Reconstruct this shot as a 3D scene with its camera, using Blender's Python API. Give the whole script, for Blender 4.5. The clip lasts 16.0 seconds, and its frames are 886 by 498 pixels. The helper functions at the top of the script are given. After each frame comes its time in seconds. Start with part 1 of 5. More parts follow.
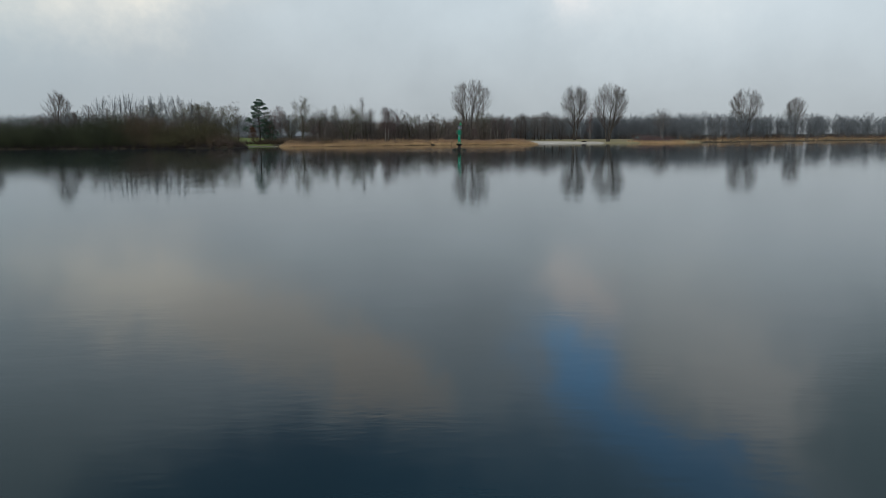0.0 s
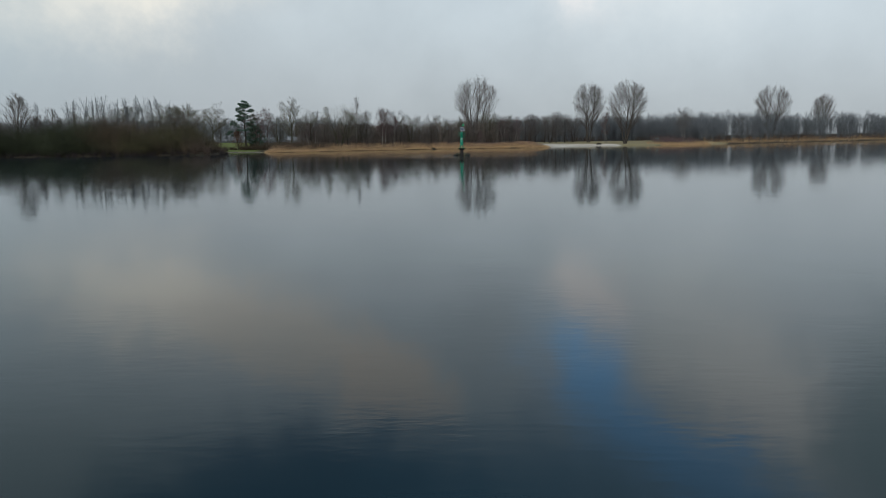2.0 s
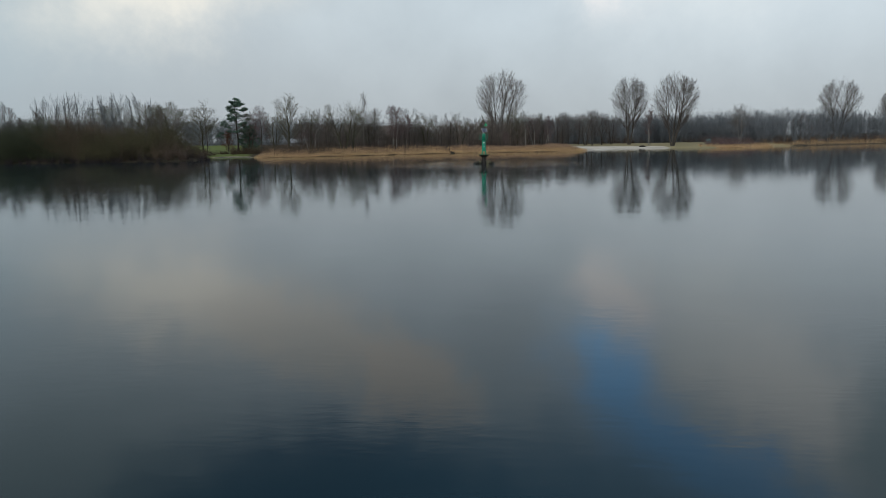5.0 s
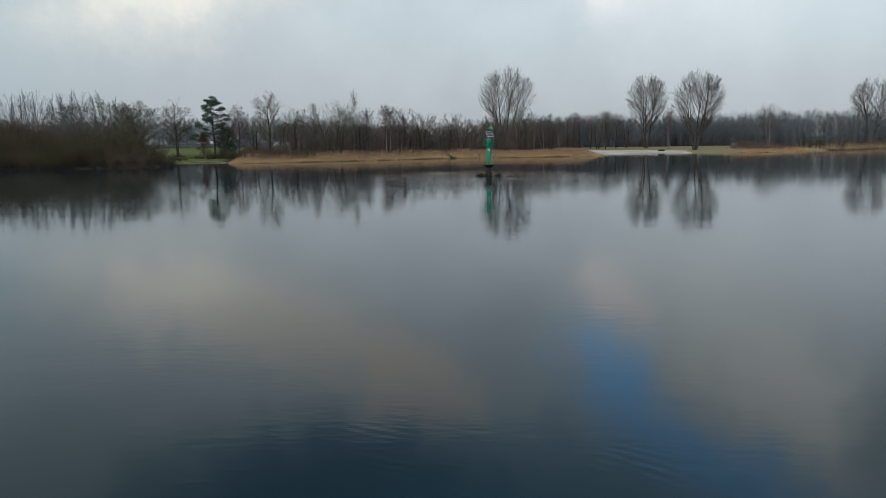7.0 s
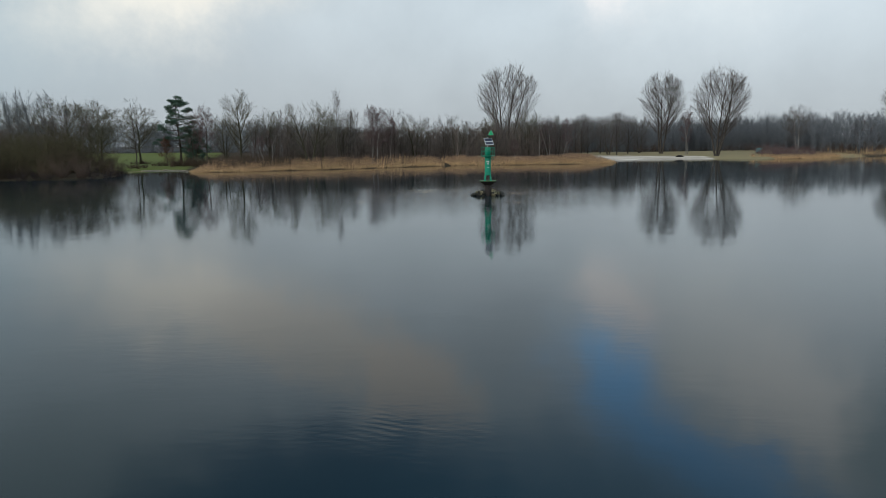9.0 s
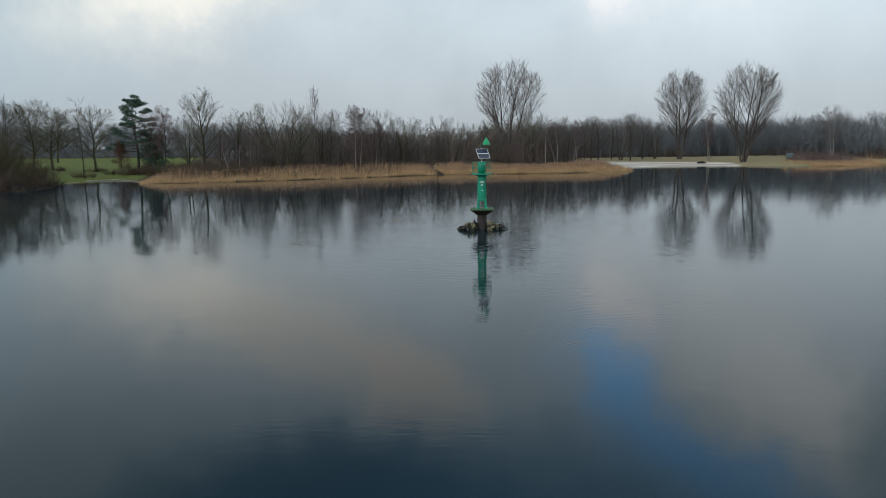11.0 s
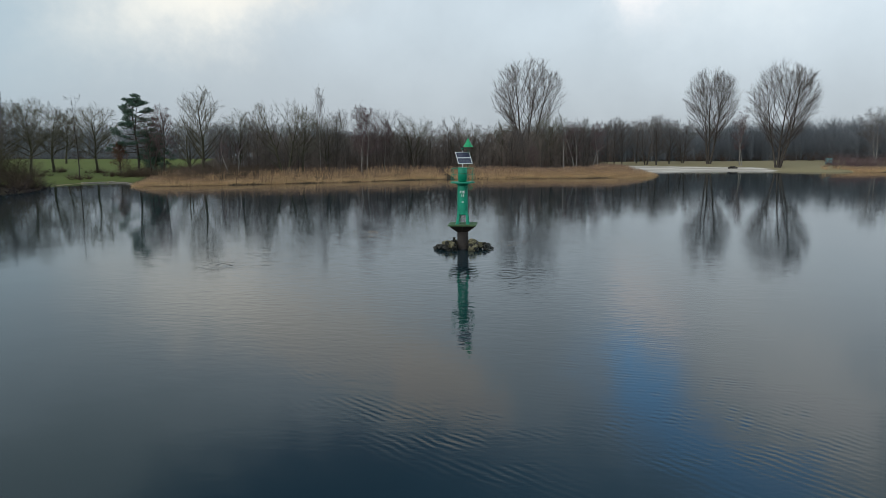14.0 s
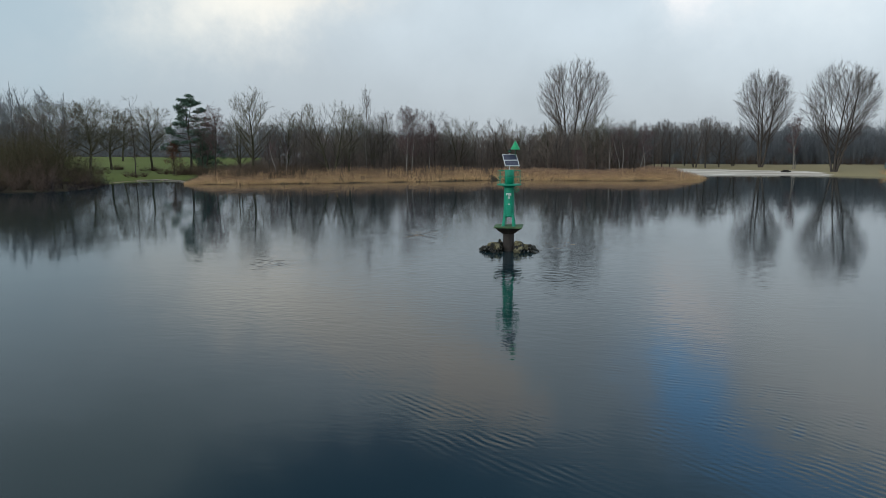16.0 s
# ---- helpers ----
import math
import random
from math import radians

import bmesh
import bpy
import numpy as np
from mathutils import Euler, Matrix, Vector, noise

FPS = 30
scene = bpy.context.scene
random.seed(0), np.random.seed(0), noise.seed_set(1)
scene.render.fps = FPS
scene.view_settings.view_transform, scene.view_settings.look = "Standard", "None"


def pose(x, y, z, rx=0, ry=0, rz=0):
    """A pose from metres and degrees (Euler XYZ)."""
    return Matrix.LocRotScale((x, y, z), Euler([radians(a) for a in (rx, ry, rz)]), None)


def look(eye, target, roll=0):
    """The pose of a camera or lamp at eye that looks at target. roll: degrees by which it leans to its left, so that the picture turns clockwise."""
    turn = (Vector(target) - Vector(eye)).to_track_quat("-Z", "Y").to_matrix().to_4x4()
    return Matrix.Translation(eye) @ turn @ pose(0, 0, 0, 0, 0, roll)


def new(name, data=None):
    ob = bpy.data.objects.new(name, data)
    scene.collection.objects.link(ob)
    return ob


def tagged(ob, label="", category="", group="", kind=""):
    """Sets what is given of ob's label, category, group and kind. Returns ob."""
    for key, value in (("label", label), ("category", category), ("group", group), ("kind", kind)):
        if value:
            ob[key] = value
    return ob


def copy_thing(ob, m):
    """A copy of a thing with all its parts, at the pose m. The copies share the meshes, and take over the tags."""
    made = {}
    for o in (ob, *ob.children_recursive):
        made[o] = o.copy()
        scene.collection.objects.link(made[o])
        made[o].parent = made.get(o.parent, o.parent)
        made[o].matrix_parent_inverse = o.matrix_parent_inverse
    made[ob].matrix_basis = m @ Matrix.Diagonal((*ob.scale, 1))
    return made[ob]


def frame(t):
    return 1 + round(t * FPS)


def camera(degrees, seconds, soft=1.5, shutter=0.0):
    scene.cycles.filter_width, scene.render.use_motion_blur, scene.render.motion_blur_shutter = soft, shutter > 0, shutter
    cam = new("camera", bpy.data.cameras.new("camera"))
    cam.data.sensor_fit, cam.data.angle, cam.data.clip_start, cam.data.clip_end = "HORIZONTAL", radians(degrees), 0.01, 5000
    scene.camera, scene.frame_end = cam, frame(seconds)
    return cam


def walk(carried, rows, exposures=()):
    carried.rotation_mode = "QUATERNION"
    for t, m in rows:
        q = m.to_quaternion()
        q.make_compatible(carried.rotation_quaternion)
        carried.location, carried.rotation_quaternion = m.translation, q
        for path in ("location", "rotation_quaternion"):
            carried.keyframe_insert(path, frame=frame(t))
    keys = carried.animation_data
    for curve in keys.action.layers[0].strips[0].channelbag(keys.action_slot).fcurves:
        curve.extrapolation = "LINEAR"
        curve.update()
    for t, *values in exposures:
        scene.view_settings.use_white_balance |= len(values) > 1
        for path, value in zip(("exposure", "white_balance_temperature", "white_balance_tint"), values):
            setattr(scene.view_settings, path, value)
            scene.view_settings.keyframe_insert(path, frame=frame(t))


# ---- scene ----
# ---- camera ----
cam = camera(67.9, 16.0, soft=0.7)
PATH = [
    (0, (-1.862, 3.968, 3.96), (-1.881, 5.939, 3.621), -0.3),
    (0.5, (-1.6, 10.442, 3.953), (-1.619, 12.414, 3.617), -0.4),
    (1, (-1.298, 16.918, 3.953), (-1.323, 18.89, 3.619), -0.6),
    (1.5, (-0.935, 23.382, 3.965), (-0.965, 25.354, 3.632), -0.6),
    (2, (-0.565, 29.762, 3.988), (-0.605, 31.734, 3.658), -0.8),
    (2.5, (-0.203, 36.015, 4.029), (-0.259, 37.987, 3.699), -0.8),
    (3, (0.081, 42.103, 4.08), (0.009, 44.074, 3.751), -0.8),
    (3.5, (0.245, 48.083, 4.146), (0.157, 50.054, 3.817), -0.9),
    (4, (0.256, 54.049, 4.23), (0.156, 56.02, 3.902), -1.0),
    (6.5, (-0.139, 83.87, 5.226), (-0.256, 85.84, 4.899), -0.8),
    (7, (-0.117, 89.882, 5.375), (-0.234, 91.852, 5.05), -0.8),
    (7.5, (-0.058, 95.859, 5.569), (-0.176, 97.829, 5.245), -0.8),
    (8, (0.048, 101.829, 5.792), (-0.069, 103.8, 5.468), -0.8),
    (8.5, (0.164, 107.757, 6.019), (0.046, 109.727, 5.698), -0.8),
    (9, (0.282, 113.611, 6.202), (0.165, 115.582, 5.883), -0.8),
    (11.5, (1.608, 140.907, 7.122), (1.485, 142.878, 6.809), -0.8),
    (12, (2.211, 143.849, 7.091), (2.087, 145.821, 6.779), -0.8),
    (12.5, (2.856, 145.497, 7.038), (2.731, 147.469, 6.728), -0.8),
    (13, (3.5, 146.168, 7.001), (3.372, 148.139, 6.692), -0.8),
    (13.5, (3.976, 146.313, 6.967), (3.844, 148.284, 6.66), -0.7),
    (14, (4.289, 146.178, 6.999), (4.088, 148.145, 6.693), -0.5),
    (14.5, (4.453, 146.013, 7.066), (4.18, 147.971, 6.762), -0.3),
    (15, (4.409, 145.905, 7.118), (4.11, 147.859, 6.814), -0.3),
    (15.5, (4.276, 145.798, 7.111), (3.96, 147.749, 6.807), -0.2),
    (16, (4.076, 145.771, 7.112), (3.749, 147.721, 6.808), -0.1),
]
walk(cam, [(t, look(eye, target, roll)) for t, eye, target, roll in PATH],
     [(0, -0.06, 6500, 10), (8, 0.02, 6490, 10), (12, 0.10, 6390, 10), (16, 0.11, 6370, 10)])

# ---- sky and sun ----
def link(tree, a, b):
    tree.links.new(a, b)


def math_node(nt, op, a, b=None, c=None):
    n = nt.nodes.new("ShaderNodeMath")
    n.operation = op
    for i, v in enumerate((a, b, c)):
        if v is None:
            continue
        if isinstance(v, (int, float)):
            n.inputs[i].default_value = v
        else:
            nt.links.new(v, n.inputs[i])
    return n.outputs[0]


def mix_node(nt, fac, a, b, blend="MIX"):
    n = nt.nodes.new("ShaderNodeMix")
    n.data_type, n.blend_type = "RGBA", blend
    for sock, v in ((n.inputs[0], fac), (n.inputs[6], a), (n.inputs[7], b)):
        if isinstance(v, (int, float)):
            sock.default_value = v
        elif isinstance(v, tuple):
            sock.default_value = (*v, 1)
        else:
            nt.links.new(v, sock)
    return n.outputs[2]


def noise_node(nt, vec, scale, detail=4, rough=0.55, dist=0.0):
    n = nt.nodes.new("ShaderNodeTexNoise")
    n.inputs["Scale"].default_value, n.inputs["Detail"].default_value = scale, detail
    n.inputs["Roughness"].default_value, n.inputs["Distortion"].default_value = rough, dist
    if vec is not None:
        nt.links.new(vec, n.inputs["Vector"])
    return n


SUN_UP, SUN_ROUND = 24, -140     # degrees: height, and turn from +y to the right
world = bpy.data.worlds.new("overcast_sky")
scene.world = world
world.use_nodes = True
wt = world.node_tree
wt.nodes.clear()
sky = wt.nodes.new("ShaderNodeTexSky")
sky.sky_type, sky.sun_disc = "NISHITA", False
sky.sun_elevation, sky.sun_rotation = radians(SUN_UP), radians(SUN_ROUND)
sky.air_density, sky.dust_density, sky.ozone_density = 1.0, 0.6, 2.5
wco = wt.nodes.new("ShaderNodeTexCoord")
wsep = wt.nodes.new("ShaderNodeSeparateXYZ")
link(wt, wco.outputs["Generated"], wsep.inputs[0])
WX, WY, WZ = wsep.outputs
azim = math_node(wt, "MULTIPLY", math_node(wt, "ARCTAN2", WX, WY), 57.2958)
elev = math_node(wt, "MULTIPLY", math_node(wt, "ARCSINE", WZ), 57.2958)
# clouds drift apart unevenly: the same slow noise bends every bank of cloud
bend = noise_node(wt, wco.outputs["Generated"], 6.0, 5, 0.58)
bend_sep = wt.nodes.new("ShaderNodeSeparateColor")
link(wt, bend.outputs["Color"], bend_sep.inputs[0])
wisp = noise_node(wt, wco.outputs["Generated"], 19.0, 5, 0.62)
wisp_sep = wt.nodes.new("ShaderNodeSeparateColor")
link(wt, wisp.outputs["Color"], wisp_sep.inputs[0])


def shifted(angle, coarse, much, fine, little):
    a = math_node(wt, "MULTIPLY", math_node(wt, "SUBTRACT", coarse, 0.5), much)
    b = math_node(wt, "MULTIPLY", math_node(wt, "SUBTRACT", fine, 0.5), little)
    return math_node(wt, "ADD", angle, math_node(wt, "ADD", a, b))


az_b = shifted(azim, bend_sep.outputs[0], 9.0, wisp_sep.outputs[0], 7.0)
el_b = shifted(elev, bend_sep.outputs[1], 5.0, wisp_sep.outputs[1], 4.5)


def bank(az0, el0, long, short, turn, sharp=0):
    """A soft oval bank of cloud, or a gap, at an azimuth and height in degrees; turn tips its long axis up to the right."""
    c, s = math.cos(radians(turn)), math.sin(radians(turn))
    da, de = math_node(wt, "SUBTRACT", az_b, az0), math_node(wt, "SUBTRACT", el_b, el0)
    u = math_node(wt, "ADD", math_node(wt, "MULTIPLY", da, c / long), math_node(wt, "MULTIPLY", de, s / long))
    v = math_node(wt, "ADD", math_node(wt, "MULTIPLY", da, -s / short), math_node(wt, "MULTIPLY", de, c / short))
    q = math_node(wt, "ADD", math_node(wt, "MULTIPLY", u, u), math_node(wt, "MULTIPLY", v, v))
    for _ in range(sharp):
        q = math_node(wt, "MULTIPLY", q, q)
    return math_node(wt, "POWER", 2.718, math_node(wt, "MULTIPLY", q, -1.0))


# overcast layer: paler up to ten degrees, with darker and brighter banks over the lake
low = wt.nodes.new("ShaderNodeMapRange")
low.interpolation_type = "SMOOTHSTEP"
link(wt, elev, low.inputs[0])
low.inputs[1].default_value, low.inputs[2].default_value = 0, 11
layer = mix_node(wt, low.outputs[0], (0.43, 0.475, 0.50), (0.59, 0.675, 0.725))
high = wt.nodes.new("ShaderNodeMapRange")
high.interpolation_type = "SMOOTHSTEP"
link(wt, el_b, high.inputs[0])
high.inputs[1].default_value, high.inputs[2].default_value = 10.5, 19
layer = mix_node(wt, high.outputs[0], layer, (0.58, 0.67, 0.73))
fleece = noise_node(wt, wco.outputs["Generated"], 7.0, 5, 0.55)
layer = mix_node(wt, 1.0, layer, mix_node(wt, fleece.outputs["Fac"], (0.82, 0.83, 0.84), (1.18, 1.18, 1.18)), "MULTIPLY")
for spot, much, tone in (
        ((-12, 36.8, 28, 13.4, 8, 2), 0.95, (0.030, 0.078, 0.185)),
        ((12, 32.5, 19, 8.5, 6, 1), 0.8, (0.13, 0.27, 0.46)),
        ((-42, 24, 16, 8, 0), 0.55, (0.17, 0.23, 0.225)),
        ((-30, 5, 24, 10, 0), 0.45, (0.41, 0.455, 0.485)),
        ((-26, 12.0, 9.5, 3.6, 14), 0.9, (1.05, 1.0, 0.88)),
        ((-15.5, 16.4, 9, 3.4, 22, 1), 0.75, (0.82, 0.78, 0.70)),
        ((-6, 20.4, 5.6, 3.0, 26, 1), 0.75, (0.88, 0.79, 0.68)),
        ((3.5, 15.5, 5.0, 4.0, 40), 0.15, (0.34, 0.41, 0.48)),
        ((24, 15, 16, 9, 0), 0.5, (0.70, 0.79, 0.85)),
        ((20.0, 16.2, 7.4, 5.4, 30), 0.8, (0.87, 0.92, 0.92)),
        ((25.8, 20.4, 5.6, 3.8, 40, 1), 0.75, (1.05, 1.06, 1.03)),
        ((11.6, 13.2, 2.0, 3.4, -18), 0.72, (1.02, 0.97, 0.94)),
        ((39, 22, 9.0, 10.0, 0, 1), 0.6, (0.19, 0.28, 0.30)),
        ((-44, 10, 14, 9, 0), 0.75, (0.38, 0.50, 0.57))):
    layer = mix_node(wt, math_node(wt, "MULTIPLY", bank(*spot), much), layer, tone)
clear = mix_node(wt, 1.0, sky.outputs[0], (0.135, 0.265, 0.315), "MULTIPLY")
for spot, much in (((10.4, 19.8, 3.8, 2.9, 45), 0.58), ((14.0, 23.4, 5.2, 3.2, 36), 0.55), ((22.0, 26.4, 7.5, 3.0, 22, 1), 0.55)):
    layer = mix_node(wt, math_node(wt, "MULTIPLY", bank(*spot), much), layer, clear)
back = wt.nodes.new("ShaderNodeBackground")
link(wt, layer, back.inputs[0])
back.inputs[1].default_value = 1.0
wout = wt.nodes.new("ShaderNodeOutputWorld")
link(wt, back.outputs[0], wout.inputs[0])

sun_data = bpy.data.lights.new("sun", "SUN")
sun_data.energy, sun_data.angle, sun_data.color = 0.9, radians(30), (1.0, 0.95, 0.88)
sun = new("sun", sun_data)
a, e = radians(SUN_ROUND), radians(SUN_UP)
sun.matrix_world = look((0, 0, 0), (-math.sin(a) * math.cos(e), -math.cos(a) * math.cos(e), -math.sin(e)))


# ---- materials ----
def material(name, dark, light, scale=3.0, rough=0.8, metal=0.0, bump=0.0, fine=30.0, island=0.0, per_object=0.0, specular=0.5):
    """Two colours mixed by a coarse and a fine noise; island and per_object vary the value from piece to piece."""
    m = bpy.data.materials.new(name)
    m.use_nodes = True
    nt = m.node_tree
    bsdf = nt.nodes["Principled BSDF"]
    co = nt.nodes.new("ShaderNodeTexCoord")
    big = noise_node(nt, co.outputs["Object"], scale, 4, 0.6)
    small = noise_node(nt, co.outputs["Object"], fine, 3, 0.6)
    fac = math_node(nt, "ADD", math_node(nt, "MULTIPLY", big.outputs["Fac"], 0.65), math_node(nt, "MULTIPLY", small.outputs["Fac"], 0.35))
    ramp = nt.nodes.new("ShaderNodeMapRange")
    link(nt, fac, ramp.inputs[0])
    ramp.inputs[1].default_value, ramp.inputs[2].default_value = 0.32, 0.68
    col = mix_node(nt, ramp.outputs[0], dark, light)
    if island:
        geo = nt.nodes.new("ShaderNodeNewGeometry")
        hsv = nt.nodes.new("ShaderNodeHueSaturation")
        link(nt, math_node(nt, "ADD", math_node(nt, "MULTIPLY", geo.outputs["Random Per Island"], island), 1 - island / 2), hsv.inputs["Value"])
        link(nt, col, hsv.inputs["Color"])
        col = hsv.outputs[0]
    if per_object:
        info = nt.nodes.new("ShaderNodeObjectInfo")
        hsv = nt.nodes.new("ShaderNodeHueSaturation")
        link(nt, math_node(nt, "ADD", math_node(nt, "MULTIPLY", info.outputs["Random"], per_object), 1 - per_object / 2), hsv.inputs["Value"])
        link(nt, col, hsv.inputs["Color"])
        col = hsv.outputs[0]
    link(nt, col, bsdf.inputs["Base Color"])
    bsdf.inputs["Roughness"].default_value, bsdf.inputs["Metallic"].default_value = rough, metal
    bsdf.inputs["Specular IOR Level"].default_value = specular
    if bump:
        bn = nt.nodes.new("ShaderNodeBump")
        bn.inputs["Strength"].default_value, bn.inputs["Distance"].default_value = bump, 0.02
        link(nt, small.outputs["Fac"], bn.inputs["Height"])
        link(nt, bn.outputs[0], bsdf.inputs["Normal"])
    return m


BARK = material("grey_brown_bark", (0.042, 0.035, 0.029), (0.105, 0.092, 0.080), 1.5, 0.9, bump=0.4, specular=0.2)
BARK_GREEN = material("mossy_bark", (0.044, 0.043, 0.027), (0.105, 0.098, 0.066), 1.2, 0.9, bump=0.4, specular=0.2)
TWIG = material("grey_twigs", (0.095, 0.082, 0.074), (0.175, 0.153, 0.142), 0.6, 0.9, per_object=0.25, specular=0.2)
TWIG_RED = material("reddish_birch_twigs", (0.105, 0.068, 0.068), (0.185, 0.128, 0.126), 0.6, 0.9, per_object=0.2, specular=0.2)
TWIG_BROWN = material("brown_thicket_twigs", (0.052, 0.038, 0.025), (0.116, 0.085, 0.057), 0.12, 0.9, island=0.5, specular=0.2)
TWIG_OLIVE = material("olive_willow_twigs", (0.046, 0.042, 0.022), (0.108, 0.096, 0.051), 0.12, 0.9, island=0.5, specular=0.2)
TWIG_DULL = material("dull_reddish_twigs", (0.070, 0.050, 0.039), (0.145, 0.105, 0.084), 0.12, 0.9, island=0.5, specular=0.2)
TWIG_IVY = material("dark_green_overgrown_twigs", (0.024, 0.030, 0.016), (0.064, 0.072, 0.040), 0.12, 0.9, island=0.5, specular=0.2)
BRAMBLE = material("dark_bramble_stems", (0.026, 0.021, 0.022), (0.064, 0.050, 0.050), 0.15, 0.9, island=0.5, specular=0.2)
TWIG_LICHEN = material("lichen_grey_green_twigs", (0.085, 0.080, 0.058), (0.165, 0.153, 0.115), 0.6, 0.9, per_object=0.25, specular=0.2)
WOODS = material("woodland_stems", (0.095, 0.076, 0.064), (0.205, 0.167, 0.143), 0.05, 0.9, island=0.5, specular=0.2)
# stems of the distance: aerial haze put into the colour, paler and bluer
HAZED_STEMS = material("far_stems_with_haze_tint", (0.105, 0.112, 0.119), (0.195, 0.207, 0.220), 0.04, 0.9, island=0.5, specular=0.2)
BIRCH = material("white_birch_bark", (0.10, 0.09, 0.08), (0.38, 0.36, 0.335), 2.5, 0.75, bump=0.3, fine=12, specular=0.2)
NEEDLE = material("pine_needles", (0.030, 0.066, 0.048), (0.080, 0.140, 0.090), 0.8, 0.7, island=0.6, specular=0.3)
RUSTLEAF = material("withered_leaves", (0.09, 0.04, 0.025), (0.19, 0.085, 0.05), 1.5, 0.8, island=0.6, specular=0.2)
REED = material("dry_reed_straw", (0.48, 0.300, 0.145), (0.76, 0.52, 0.28), 0.25, 0.8, island=0.32, specular=0.2)
PLUME = material("reed_plumes", (0.17, 0.105, 0.070), (0.32, 0.21, 0.145), 0.3, 0.9, island=0.5, specular=0.2)
STONE = material("mossy_boulder", (0.03, 0.027, 0.018), (0.33, 0.30, 0.18), 2.6, 0.9, bump=0.8, fine=14, per_object=0.7, specular=0.3)
WET = material("wet_black_boulder", (0.008, 0.008, 0.007), (0.05, 0.047, 0.035), 3.0, 0.55, bump=0.8, fine=14, per_object=0.6, specular=0.4)
GREEN = material("weathered_green_paint", (0.0, 0.20, 0.115), (0.008, 0.36, 0.215), 1.6, 0.5, bump=0.05, fine=22)
GREEN_DARK = material("dirty_green_paint", (0.01, 0.10, 0.05), (0.02, 0.22, 0.11), 2.0, 0.6, bump=0.1, fine=18)
GREEN_BRIGHT = material("topmark_green_paint", (0.0, 0.28, 0.10), (0.01, 0.42, 0.17), 1.6, 0.45, bump=0.03, fine=22)
MOSS = material("algae_on_steel", (0.03, 0.085, 0.045), (0.10, 0.16, 0.065), 3.0, 0.9, bump=0.3, fine=16)
RUST = material("tarred_steel_pile", (0.010, 0.008, 0.007), (0.042, 0.031, 0.025), 2.5, 0.75, bump=0.3, fine=14)
WHITE = material("white_lettering", (0.62, 0.66, 0.64), (0.82, 0.84, 0.83), 6.0, 0.6)
ALU = material("aluminium_frame", (0.55, 0.56, 0.57), (0.72, 0.73, 0.74), 5.0, 0.4, 0.6)
CELL = material("solar_cells", (0.03, 0.035, 0.06), (0.07, 0.08, 0.12), 8.0, 0.2)
BLACK = material("black_lantern", (0.01, 0.01, 0.012), (0.03, 0.03, 0.032), 6.0, 0.3)
WOOD = material("bleached_timber", (0.20, 0.17, 0.13), (0.42, 0.38, 0.32), 3.0, 0.85, bump=0.3)
PALE = material("pale_cladding", (0.16, 0.17, 0.18), (0.24, 0.25, 0.26), 0.6, 0.8)
ROOF = material("grey_roof_sheets", (0.16, 0.17, 0.18), (0.26, 0.27, 0.29), 0.8, 0.7)
TEAL = material("teal_painted_box", (0.09, 0.28, 0.30), (0.18, 0.42, 0.44), 2.0, 0.5)


